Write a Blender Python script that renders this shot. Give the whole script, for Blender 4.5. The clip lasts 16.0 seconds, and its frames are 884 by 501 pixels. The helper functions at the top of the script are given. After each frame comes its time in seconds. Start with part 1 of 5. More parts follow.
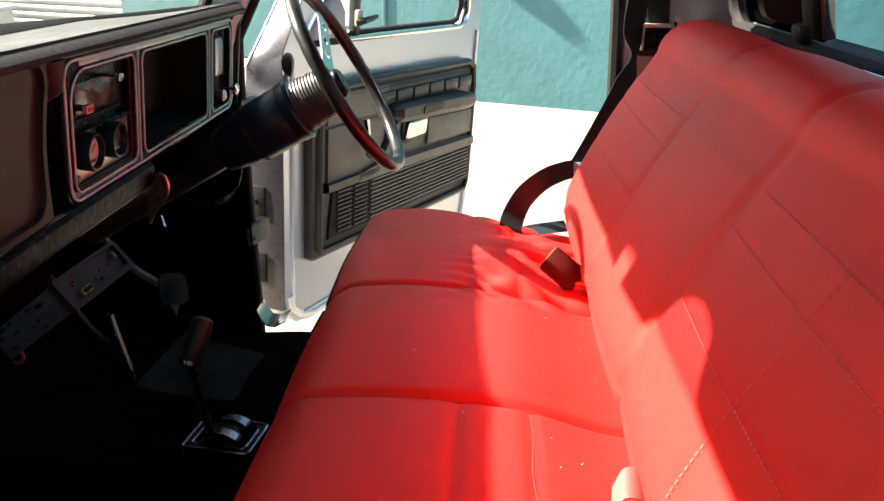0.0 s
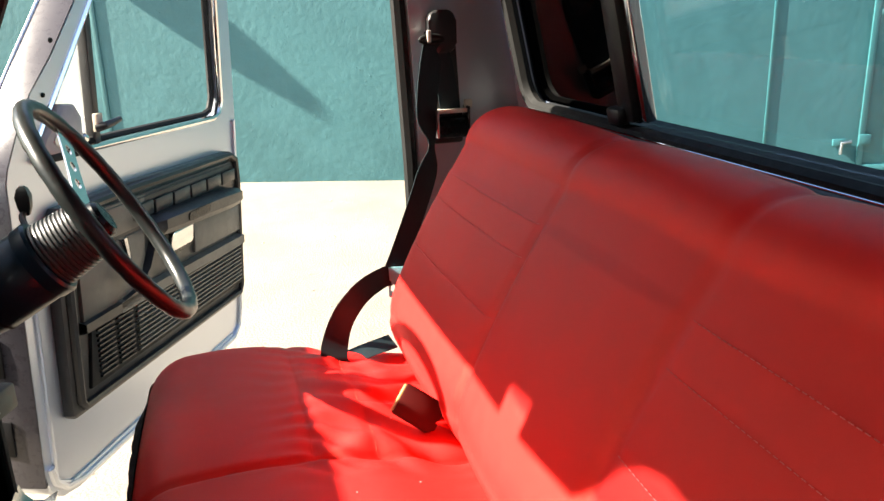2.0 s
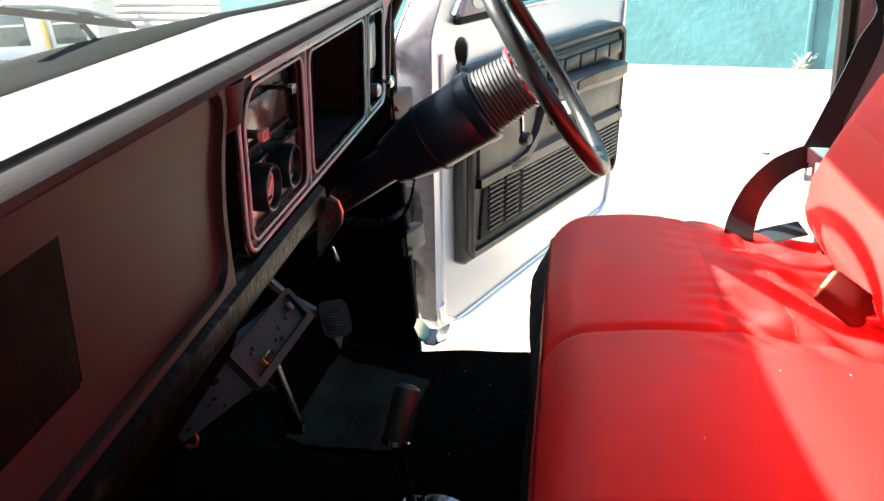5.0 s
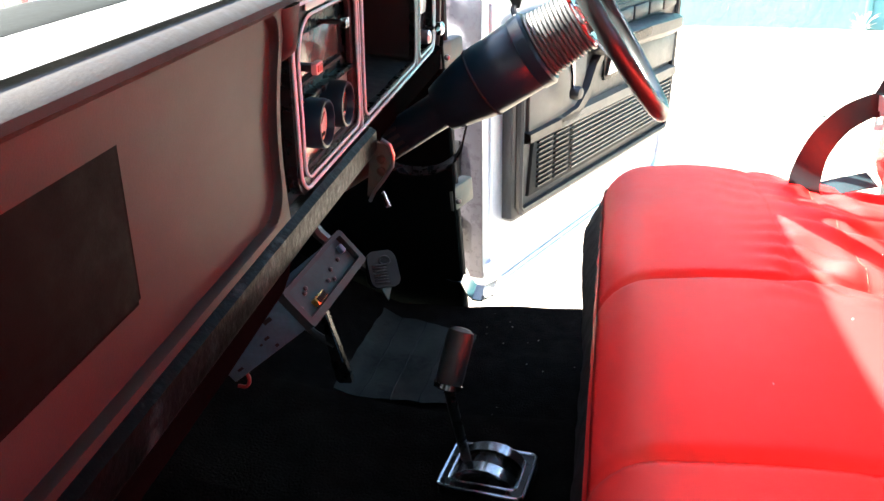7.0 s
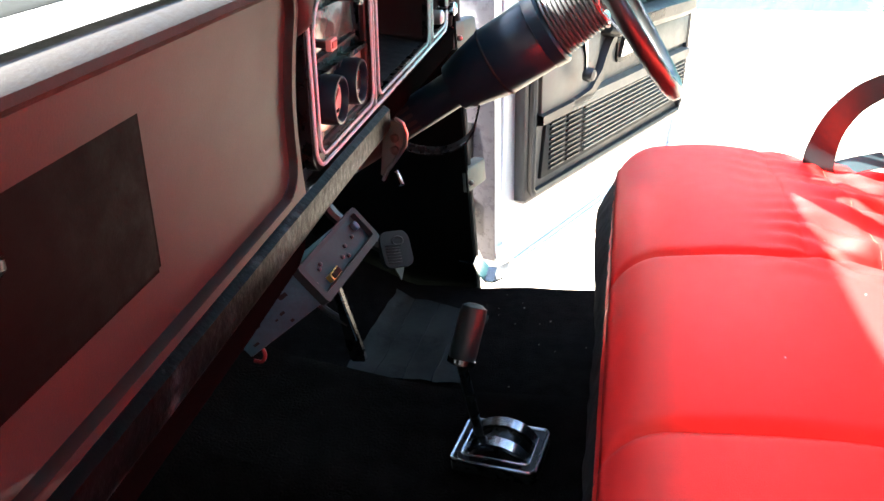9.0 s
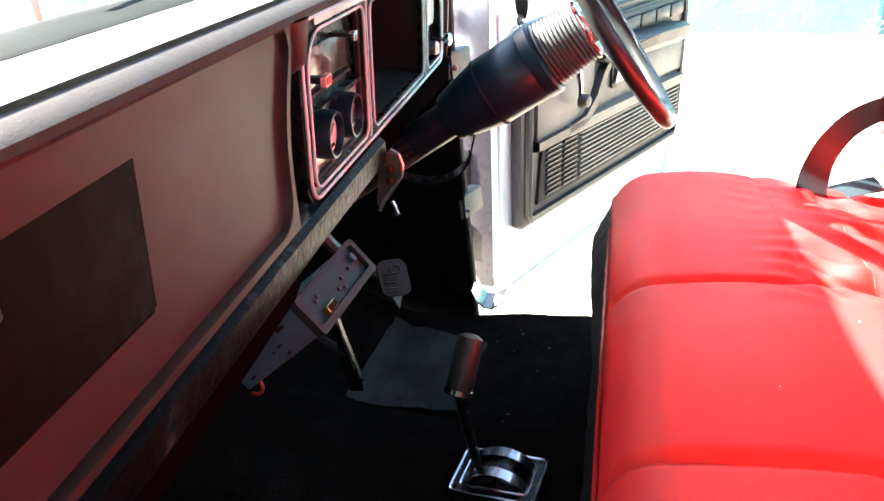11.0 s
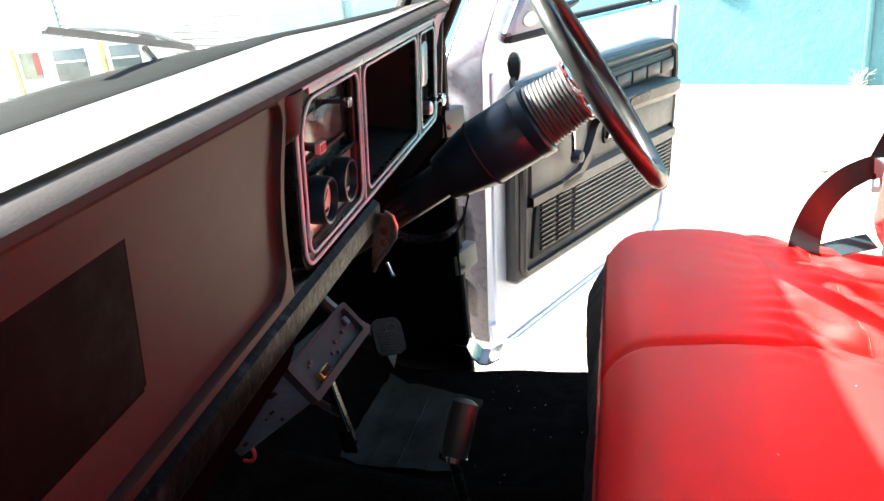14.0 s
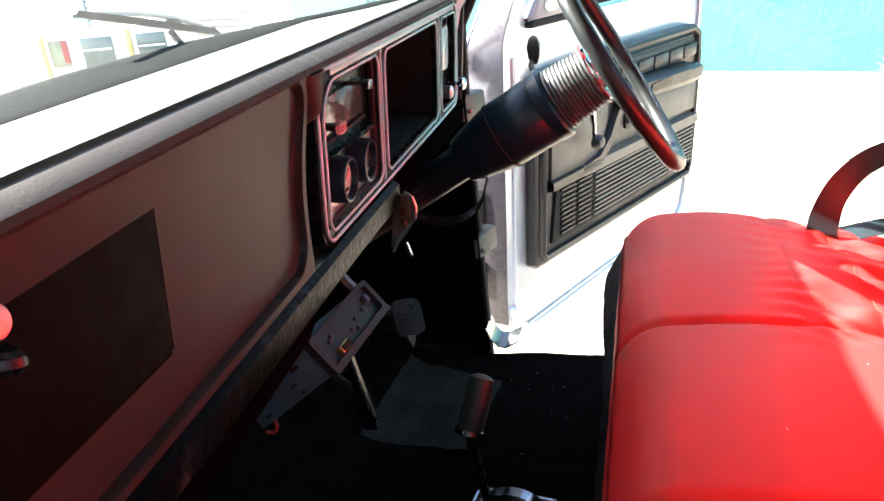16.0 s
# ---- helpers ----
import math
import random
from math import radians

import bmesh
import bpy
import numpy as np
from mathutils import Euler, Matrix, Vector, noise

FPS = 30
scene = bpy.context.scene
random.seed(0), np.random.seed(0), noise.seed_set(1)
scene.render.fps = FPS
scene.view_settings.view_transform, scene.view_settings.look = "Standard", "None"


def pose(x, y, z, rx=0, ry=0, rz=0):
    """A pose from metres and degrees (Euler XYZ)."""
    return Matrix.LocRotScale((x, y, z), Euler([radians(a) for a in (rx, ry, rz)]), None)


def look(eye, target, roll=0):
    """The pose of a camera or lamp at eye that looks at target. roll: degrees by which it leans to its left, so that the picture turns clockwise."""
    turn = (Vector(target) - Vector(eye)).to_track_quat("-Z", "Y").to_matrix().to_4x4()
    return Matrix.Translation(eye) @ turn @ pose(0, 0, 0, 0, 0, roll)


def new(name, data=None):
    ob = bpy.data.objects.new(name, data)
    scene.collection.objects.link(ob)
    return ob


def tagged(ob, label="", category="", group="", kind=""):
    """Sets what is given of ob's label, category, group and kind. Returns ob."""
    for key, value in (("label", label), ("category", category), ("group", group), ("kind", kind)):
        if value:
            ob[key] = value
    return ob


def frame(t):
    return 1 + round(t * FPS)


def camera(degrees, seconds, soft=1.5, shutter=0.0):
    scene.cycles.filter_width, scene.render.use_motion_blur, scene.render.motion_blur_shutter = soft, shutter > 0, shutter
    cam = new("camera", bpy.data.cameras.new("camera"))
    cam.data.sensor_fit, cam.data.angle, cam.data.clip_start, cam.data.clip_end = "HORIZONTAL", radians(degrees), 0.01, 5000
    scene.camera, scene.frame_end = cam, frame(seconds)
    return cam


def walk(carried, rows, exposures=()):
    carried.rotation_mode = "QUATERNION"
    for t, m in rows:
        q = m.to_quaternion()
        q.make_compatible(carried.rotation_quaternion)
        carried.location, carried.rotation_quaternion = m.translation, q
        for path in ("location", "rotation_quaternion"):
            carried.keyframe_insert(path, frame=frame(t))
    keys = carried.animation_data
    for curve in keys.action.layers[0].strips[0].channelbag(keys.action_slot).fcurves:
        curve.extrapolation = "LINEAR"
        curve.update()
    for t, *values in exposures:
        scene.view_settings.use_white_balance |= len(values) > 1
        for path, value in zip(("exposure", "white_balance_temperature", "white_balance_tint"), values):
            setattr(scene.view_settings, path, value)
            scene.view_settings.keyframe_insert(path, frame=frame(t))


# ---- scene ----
cam = camera(59.0, 16.0)
PATH = [
    (0, (0.068, -1.042, 1.472), (-0.041, 0.818, 0.744), 0.5),
    (0.5, (0.023, -0.888, 1.447), (0.327, 0.95, 0.72), -1.1),
    (1, (-0.017, -0.843, 1.468), (0.472, 0.959, 0.75), -3.1),
    (1.5, (-0.015, -0.812, 1.5), (0.502, 1.025, 0.9), -2.8),
    (2, (-0.031, -0.796, 1.508), (0.483, 1.047, 0.924), -1.8),
    (2.5, (-0.073, -0.792, 1.505), (0.249, 1.089, 0.908), -1.5),
    (3, (-0.11, -0.784, 1.492), (0.046, 1.109, 0.866), -0.0),
    (3.5, (-0.133, -0.784, 1.484), (-0.117, 1.106, 0.829), -0.4),
    (4, (-0.148, -0.787, 1.475), (-0.258, 1.087, 0.785), -0.3),
    (4.5, (-0.15, -0.79, 1.471), (-0.42, 1.058, 0.754), -2.6),
    (4.7, (-0.149, -0.787, 1.471), (-0.457, 1.03, 0.693), -3.7),
    (6.8, (-0.1657, -0.7821, 1.4399), (-0.5807, 0.9759, 0.5805), -5.12),
    (7, (-0.1705, -0.7806, 1.4330), (-0.6056, 0.9666, 0.5627), -5.30),
    (7.5, (-0.1705, -0.7838, 1.4313), (-0.6240, 0.9537, 0.5515), -5.44),
    (8, (-0.1737, -0.7799, 1.4301), (-0.6201, 0.9605, 0.5511), -5.21),
    (8.5, (-0.1728, -0.7847, 1.4324), (-0.6246, 0.9587, 0.5632), -5.25),
    (8.7, (-0.1721, -0.7910, 1.4253), (-0.6327, 0.9353, 0.5263), -5.64),
    (10.8, (-0.1636, -0.7943, 1.4336), (-0.6308, 0.9511, 0.5761), -5.83),
    (11, (-0.1641, -0.7923, 1.4364), (-0.6289, 0.9594, 0.5908), -6.27),
    (11.5, (-0.1635, -0.7926, 1.4441), (-0.6252, 0.9816, 0.6442), -6.05),
    (12, (-0.1626, -0.7896, 1.4468), (-0.6141, 0.9992, 0.6733), -5.95),
    (12.5, (-0.1628, -0.7870, 1.4487), (-0.6081, 1.0057, 0.6826), -5.98),
    (13, (-0.1630, -0.7856, 1.4497), (-0.6158, 1.0080, 0.6902), -6.03),
    (13.5, (-0.1628, -0.7836, 1.4502), (-0.6163, 1.0197, 0.7137), -6.38),
    (14, (-0.1616, -0.7836, 1.4534), (-0.6160, 1.0208, 0.7176), -6.24),
    (14.5, (-0.1620, -0.7859, 1.4539), (-0.6200, 1.0219, 0.7324), -6.04),
    (15, (-0.1580, -0.7888, 1.4541), (-0.6074, 1.0284, 0.7499), -6.83),
    (15.5, (-0.1596, -0.7884, 1.4559), (-0.6181, 1.0226, 0.7439), -6.42),
    (16, (-0.1508, -0.8053, 1.4497), (-0.6617, 0.9735, 0.6934), -6.65),
]
EXPOSURES = [(0, 2.90, 7000, 10), (1, 2.57, 7000, 10), (2, 2.65, 6950, 10), (3.6, 2.55, 6800, 10), (4.7, 3.30, 6600, 10), (6.8, 4.75, 6350, 10), (8.7, 5.00, 6350, 10), (11, 5.00, 6350, 10), (12.5, 4.35, 6350, 10), (16, 4.20, 6350, 10)]
walk(cam, [(t, look(eye, target, roll)) for t, eye, target, roll in PATH], EXPOSURES)

# ---- daylight ----
SUN_TO = Vector((-0.54, 0.125, 0.402)).normalized()
world = bpy.data.worlds.new("sky")
scene.world = world
world.use_nodes = True
wn = world.node_tree.nodes
sky = wn.new("ShaderNodeTexSky")
sky.sky_type, sky.sun_disc = "NISHITA", False
sky.sun_elevation = math.asin(SUN_TO.z)
sky.sun_rotation = math.atan2(SUN_TO.x, SUN_TO.y)
world.node_tree.links.new(sky.outputs[0], wn["Background"].inputs[0])
wn["Background"].inputs[1].default_value = 0.065
sun = new("sun", bpy.data.lights.new("sun", "SUN"))
sun.data.energy, sun.data.angle, sun.data.color = 5.0, radians(0.8), (1.0, 0.93, 0.82)
sun.matrix_world = look(SUN_TO * 20, (0, 0, 0))


# ---- materials ----
def surface(name, col, rough=0.5, metal=0.0, var=0.15, scale=6.0, bump=0.15, bscale=150.0, spec=0.5, coat=0.0,
            stain=None, stain_amount=0.0, stain_scale=4.0, stain_edge=(0.5, 0.62), hue=0.0, rough_var=0.1, sheen=0.0, dist=0.001, gloss_tint=(1.0, 1.0, 1.0)):
    """Painted, moulded or woven surface: colour that drifts at two scales, fine relief, optional stains."""
    m = bpy.data.materials.new(name)
    m.use_nodes = True
    t = m.node_tree
    n, l = t.nodes, t.links
    b = n["Principled BSDF"]
    co = n.new("ShaderNodeTexCoord").outputs["Object"]

    def noise_tex(sc, detail=5.0, rough_=0.55):
        x = n.new("ShaderNodeTexNoise")
        x.inputs["Scale"].default_value, x.inputs["Detail"].default_value, x.inputs["Roughness"].default_value = sc, detail, rough_
        l.new(co, x.inputs["Vector"])
        return x.outputs[0]

    def ramp(src, lo, hi, a, c):
        x = n.new("ShaderNodeMapRange")
        x.inputs[1].default_value, x.inputs[2].default_value, x.inputs[3].default_value, x.inputs[4].default_value = lo, hi, a, c
        l.new(src, x.inputs[0])
        return x.outputs[0]

    big, fine = noise_tex(scale), noise_tex(scale * 9, 8.0, 0.65)
    shade = n.new("ShaderNodeMath")
    shade.operation = "MULTIPLY"
    l.new(ramp(big, 0.3, 0.7, 1 - var, 1 + var), shade.inputs[0])
    l.new(ramp(fine, 0.3, 0.7, 1 - var * 0.6, 1 + var * 0.6), shade.inputs[1])
    tint = n.new("ShaderNodeMixRGB")
    tint.blend_type, tint.inputs[0].default_value = "MULTIPLY", 1.0
    tint.inputs[1].default_value = (*col, 1)
    l.new(shade.outputs[0], tint.inputs[2])
    out = tint.outputs[0]
    if stain:
        mix = n.new("ShaderNodeMixRGB")
        l.new(out, mix.inputs[1])
        mix.inputs[2].default_value = (*stain, 1)
        l.new(ramp(noise_tex(stain_scale, 9.0, 0.7), stain_edge[0], stain_edge[1], 0.0, stain_amount), mix.inputs[0])
        out = mix.outputs[0]
    l.new(out, b.inputs["Base Color"])
    l.new(ramp(fine, 0.3, 0.7, max(0.02, rough - rough_var), min(1, rough + rough_var)), b.inputs["Roughness"])
    b.inputs["Metallic"].default_value = metal
    b.inputs["Specular IOR Level"].default_value = spec
    b.inputs["Specular Tint"].default_value = (*gloss_tint, 1)
    b.inputs["Coat Weight"].default_value = coat
    b.inputs["Sheen Weight"].default_value = sheen
    b.inputs["Sheen Tint"].default_value = (1.0, 0.7, 0.45, 1)
    if bump:
        bp = n.new("ShaderNodeBump")
        bp.inputs["Strength"].default_value, bp.inputs["Distance"].default_value = bump, dist
        l.new(noise_tex(bscale, 4.0), bp.inputs["Height"])
        l.new(bp.outputs[0], b.inputs["Normal"])
    return m


def glass(name, tint, clear, dust=0.0, rough=0.03, gloss=0.08):
    """A thin pane: see-through, with a little gloss and a film of dust."""
    m = bpy.data.materials.new(name)
    m.use_nodes = True
    t = m.node_tree
    n, l = t.nodes, t.links
    n.remove(n["Principled BSDF"])
    tr, gl, df = n.new("ShaderNodeBsdfTransparent"), n.new("ShaderNodeBsdfGlossy"), n.new("ShaderNodeBsdfDiffuse")
    tl = n.new("ShaderNodeBsdfTranslucent")
    tr.inputs[0].default_value = (*[c * clear for c in tint], 1)
    gl.inputs["Roughness"].default_value = rough
    df.inputs[0].default_value = tl.inputs[0].default_value = (0.8, 0.8, 0.78, 1)
    m1, m2, m3 = (n.new("ShaderNodeMixShader") for _ in range(3))
    m1.inputs[0].default_value = gloss
    l.new(tr.outputs[0], m1.inputs[1])
    l.new(gl.outputs[0], m1.inputs[2])
    m3.inputs[0].default_value = 0.5
    l.new(df.outputs[0], m3.inputs[1])
    l.new(tl.outputs[0], m3.inputs[2])
    ns = n.new("ShaderNodeTexNoise")
    ns.inputs["Scale"].default_value, ns.inputs["Detail"].default_value = 7.0, 8.0
    mr = n.new("ShaderNodeMapRange")
    mr.inputs[1].default_value, mr.inputs[2].default_value = 0.3, 0.75
    mr.inputs[3].default_value, mr.inputs[4].default_value = dust * 0.6, dust * 1.5
    l.new(n.new("ShaderNodeTexCoord").outputs["Object"], ns.inputs["Vector"])
    l.new(ns.outputs[0], mr.inputs[0])
    l.new(mr.outputs[0], m2.inputs[0])
    l.new(m1.outputs[0], m2.inputs[1])
    l.new(m3.outputs[0], m2.inputs[2])
    l.new(m2.outputs[0], n["Material Output"].inputs[0])
    return m


RED = surface("red_seat_cloth", (0.72, 0.022, 0.021), 0.46, var=0.06, scale=5, bump=0.35, bscale=900, spec=0.32, gloss_tint=(1.0, 0.64, 0.36), stain=(0.62, 0.018, 0.018), stain_amount=0.2, stain_scale=7, rough_var=0.04)
CROSS_THREAD = surface("red_cross_thread", (0.72, 0.045, 0.030), 0.7, spec=0.1)
RED_THREAD = surface("pale_red_thread", (0.72, 0.13, 0.11), 0.8, var=0.2)
CLOTH_BLACK = surface("black_cloth", (0.012, 0.012, 0.013), 0.9, bump=0.4, bscale=700, spec=0.2)
PLASTIC_BLACK = surface("black_moulded_plastic", (0.014, 0.014, 0.015), 0.38, var=0.2, bump=0.25, bscale=450, rough_var=0.08)
DOOR_PLASTIC = surface("dusty_black_door_plastic", (0.030, 0.029, 0.027), 0.40, var=0.15, bump=0.3, bscale=350, stain=(0.07, 0.067, 0.06), stain_amount=0.4, stain_scale=9)
DOOR_TILE = surface("beige_grey_door_tile", (0.105, 0.098, 0.082), 0.45, var=0.12, bump=0.3, bscale=350, stain=(0.16, 0.15, 0.125), stain_amount=0.5, stain_scale=9)
DASH_PLASTIC = surface("brown_dash_plastic", (0.018, 0.0200, 0.0195), 0.42, var=0.06, scale=3, bump=0.12, bscale=600, spec=0.5, stain=(0.016, 0.016, 0.0155), stain_amount=0.3, stain_scale=5, rough_var=0.03)
# Dust, plus a paler base that puts sunlight into the pad's colour.
DASH_PAD = surface("dusty_sunlit_pad", (0.15, 0.155, 0.15), 0.40, var=0.12, bump=0.2, bscale=400, stain=(0.24, 0.245, 0.235), stain_amount=0.7, stain_scale=6)
GLOVE = surface("dark_brown_glove_lid", (0.0020, 0.0018, 0.0018), 0.6, spec=0.02, var=0.06, bump=0.1, bscale=500)
GLOVE_IN = surface("matt_black_recess", (0.004, 0.004, 0.0042), 0.6, var=0.2, bump=0.15, bscale=300, spec=0.15)
GLOSS_BLACK = surface("gloss_black", (0.004, 0.0055, 0.006), 0.28, var=0.1, bump=0.03, spec=0.2, rough_var=0.04)
RUBBER = surface("black_rubber", (0.006, 0.0065, 0.0065), 0.7, bump=0.2, spec=0.3)
CHROME = surface("chrome", (0.75, 0.75, 0.76), 0.12, 1.0, var=0.05, bump=0.02, rough_var=0.05)
DARK_CHROME = surface("dulled_chrome", (0.34, 0.36, 0.37), 0.20, 1.0, var=0.15, scale=12, bump=0.03, rough_var=0.08)
KNOB_BLACK = surface("dark_green_black_knob", (0.008, 0.013, 0.013), 0.45, spec=0.3, var=0.2, scale=20)
RADIO_BOARD = surface("teal_grey_radio_board", (0.013, 0.042, 0.046), 0.5, var=0.3, scale=40, spec=0.2)
STEEL = surface("brushed_steel", (0.45, 0.45, 0.46), 0.35, 1.0, var=0.15, bump=0.1, bscale=300)
DARK_METAL = surface("worn_dark_metal", (0.0011, 0.0024, 0.0026), 0.4, 0.0, var=0.3, spec=0.05, scale=14, bump=0.6, bscale=70, dist=0.002, stain=(0.024, 0.052, 0.054), stain_amount=0.75, stain_scale=20, stain_edge=(0.55, 0.67))
BARE_METAL = surface("bare_rusty_metal", (0.07, 0.088, 0.074), 0.55, 0.1, var=0.3, scale=20, stain=(0.10, 0.05, 0.03), stain_amount=0.5, stain_scale=20)
SILVER_PAINT = surface("silver_car_paint", (0.58, 0.62, 0.69), 0.36, 0.8, var=0.008, scale=3, bump=0.0, coat=0.1, rough_var=0.01)
# White trim given a cyan base to cancel red light off the seat.
COUNTERTINT_TRIM = surface("cyan_countertint_trim", (0.38, 0.66, 0.66), 0.4, 0.0, var=0.04, bump=0.0)
CARPET = surface("black_carpet", (0.006, 0.0055, 0.0055), 0.98, var=0.5, scale=30, bump=1.0, bscale=320, spec=0.03, dist=0.004, stain=(0.03, 0.026, 0.023), stain_amount=0.4, stain_scale=45, stain_edge=(0.64, 0.72))
MAT_GREY = surface("grey_rubber_mat", (0.024, 0.027, 0.025), 0.6, var=0.45, scale=12, bump=0.4, bscale=90, spec=0.2, stain=(0.008, 0.008, 0.007), stain_amount=0.85, stain_scale=13, stain_edge=(0.54, 0.64))
TEAL = surface("teal_painted_render", (0.042, 0.148, 0.160), 0.6, var=0.10, scale=1.3, bump=0.6, bscale=16, dist=0.006, stain=(0.06, 0.185, 0.20), stain_amount=0.5, stain_scale=2.2)
TEAL_METAL = surface("teal_painted_metal", (0.04, 0.16, 0.17), 0.45, var=0.1, scale=2, bump=0.15, bscale=20, dist=0.004)
SHUTTER = surface("grey_white_shutter", (0.40, 0.40, 0.38), 0.5, var=0.12, scale=4, stain=(0.3, 0.28, 0.25), stain_amount=0.4)
GROUND = surface("pale_sandy_concrete", (0.225, 0.193, 0.150), 0.9, var=0.16, scale=1.2, bump=1.0, bscale=70, dist=0.006, stain=(0.10, 0.086, 0.068), stain_amount=0.65, stain_scale=48, stain_edge=(0.56, 0.68))
HEADLINER = surface("dark_headliner", (0.05, 0.05, 0.05), 0.9)
BELT = surface("black_webbing", (0.012, 0.022, 0.026), 0.5, bump=0.3, bscale=1200, spec=0.2)
RADIO_FACE = surface("grey_radio_plastic", (0.012, 0.022, 0.025), 0.5, var=0.15, bump=0.1, spec=0.25)
ZINC = surface("zinc_plated_steel", (0.055, 0.13, 0.18), 0.45, 0.2, var=0.25, scale=20, bump=0.1, spec=0.3)
BRASS = surface("brass_contacts", (0.55, 0.40, 0.12), 0.3, 1.0)
COL_PAINT = surface("black_blue_column_paint", (0.004, 0.016, 0.026), 0.30, spec=0.22, var=0.05, scale=20, bump=0.02, bscale=300, coat=0.05, rough_var=0.015)
RIM_SKIN = surface("worn_dark_wheel_skin", (0.013, 0.016, 0.016), 0.32, spec=0.36, var=0.08, scale=15, bump=0.06, bscale=300, rough_var=0.04)
RED_PLASTIC = surface("red_plastic", (0.22, 0.012, 0.012), 0.4, spec=0.3)
GAUGE_FACE = surface("cream_gauge_face", (0.36, 0.42, 0.34), 0.5, var=0.08)
LCD = surface("grey_green_display", (0.06, 0.07, 0.055), 0.16, var=0.4, scale=14, bump=0.0, spec=0.8)
BUCKLE = surface("dark_red_buckle", (0.055, 0.006, 0.005), 0.7, spec=0.15)
# Base almost zero: the shade beneath the dashboard is put into the colour.
UNDER_BLACK = surface("under_dash_shade_black", (0.0018, 0.0018, 0.0018), 0.95, bump=0.3, bscale=300, spec=0.0)
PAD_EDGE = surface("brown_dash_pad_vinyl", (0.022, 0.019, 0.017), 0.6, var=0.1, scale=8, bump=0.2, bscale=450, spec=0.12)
DASH_MATT = surface("matt_brown_black_plastic", (0.009, 0.0075, 0.0068), 0.62, var=0.08, bump=0.15, bscale=500, spec=0.25)
# Lighter copy of the black cloth, with light off the ground in it.
SKIRT_CLOTH = surface("ground_lit_black_cloth", (0.024, 0.023, 0.023), 0.75, bump=0.4, bscale=700, spec=0.3)
SEAM_RED = surface("dark_red_seam", (0.58, 0.014, 0.012), 0.8, spec=0.1)
LEAF = surface("dry_bleached_leaf", (0.42, 0.38, 0.30), 0.7, var=0.3)
# Shaded copy of the silver paint: the door end's shade is in the colour.
END_PAINT = surface("shaded_silver_end_paint", (0.050, 0.046, 0.052), 0.28, 0.0, var=0.05, scale=6, spec=0.35, bump=0.03, bscale=40, rough_var=0.02)
# Silver bodywork again, taken near black to paint recess shade.
JAMB = surface("shaded_jamb_paint", (0.010, 0.010, 0.011), 0.5, 0.0, spec=0.15, var=0.03, bump=0.03, bscale=40, rough_var=0.02)
# Black taken near zero so the footwell's shade sits in the colour.
FOOTWELL_BLACK = surface("footwell_shade_black", (0.0022, 0.003, 0.0028), 0.85, var=0.25, scale=9, spec=0.0)
VISOR = surface("grey_visor_vinyl", (0.12, 0.12, 0.12), 0.7)
YELLOW = surface("yellow_paint", (0.62, 0.45, 0.16), 0.5)
WINDSCREEN = glass("dusty_windscreen", (0.93, 1.0, 0.98), 0.93, 0.020)
SHADE_BAND = glass("blue_shade_band", (0.45, 0.47, 0.55), 0.75, 0.0)
REAR_GLASS = glass("grey_tinted_pane", (0.90, 0.97, 1.0), 0.95, 0.0)
VENT = glass("dusty_vent_pane", (0.9, 0.95, 0.95), 0.85, 0.16)
TINTED = glass("dark_tinted_pane", (0.10, 0.10, 0.12), 0.25, 0.0)

# ---- mesh helpers ----
BASE = {}


def mesh_of(bm, material, smooth=38.0):
    me = bpy.data.meshes.new("mesh")
    bmesh.ops.recalc_face_normals(bm, faces=bm.faces[:])
    for fc in bm.faces:
        fc.smooth = True
    for e in bm.edges:
        if len(e.link_faces) == 2 and e.calc_face_angle(0) > radians(smooth):
            e.smooth = False
    bm.to_mesh(me)
    bm.free()
    for x in (material if isinstance(material, (list, tuple)) else [material]):
        me.materials.append(x)
    return me


def thing(name, at, label, category, group="", kind=""):
    ob = new(name)
    ob.location = at
    ob.empty_display_size = 0.05
    BASE[ob] = Vector(at)
    return tagged(ob, label, category, group, kind)


def part(name, bm, material, parent=None, label="", smooth=38.0):
    ob = new(name, mesh_of(bm, material, smooth))
    if parent:
        ob.parent = parent
        ob.matrix_parent_inverse = Matrix.Translation(-BASE.get(parent, Vector()))
    BASE[ob] = Vector()
    return tagged(ob, label)


def single(name, bm, material, label, category, kind="", group="", smooth=38.0):
    return tagged(part(name, bm, material, None, "", smooth), label, category, group, kind)


def box(c, s, turn=None, bevel=0.0, bm=None, seg=2):
    bm = bm or bmesh.new()
    m = Matrix.Translation(c) @ (turn or Matrix()) @ Matrix.Diagonal((*s, 1))
    vs = bmesh.ops.create_cube(bm, size=1, matrix=m)["verts"]
    if bevel:
        es = list({e for v in vs for e in v.link_edges})
        bmesh.ops.bevel(bm, geom=es, offset=bevel, segments=seg, affect="EDGES", profile=0.5, clamp_overlap=True)
    return bm


def rot(rx=0, ry=0, rz=0):
    return pose(0, 0, 0, rx, ry, rz)


def loft(rings, closed=True, caps=True, loop=False, bm=None):
    bm = bm or bmesh.new()
    vs = [[bm.verts.new(p) for p in r] for r in rings]
    n = len(vs[0])
    pairs = list(zip(vs, vs[1:])) + ([(vs[-1], vs[0])] if loop else [])
    for a, b in pairs:
        for i in range(n if closed else n - 1):
            j = (i + 1) % n
            bm.faces.new((a[i], a[j], b[j], b[i]))
    if caps and closed and not loop:
        bm.faces.new(vs[0][::-1])
        bm.faces.new(vs[-1])
    return bm


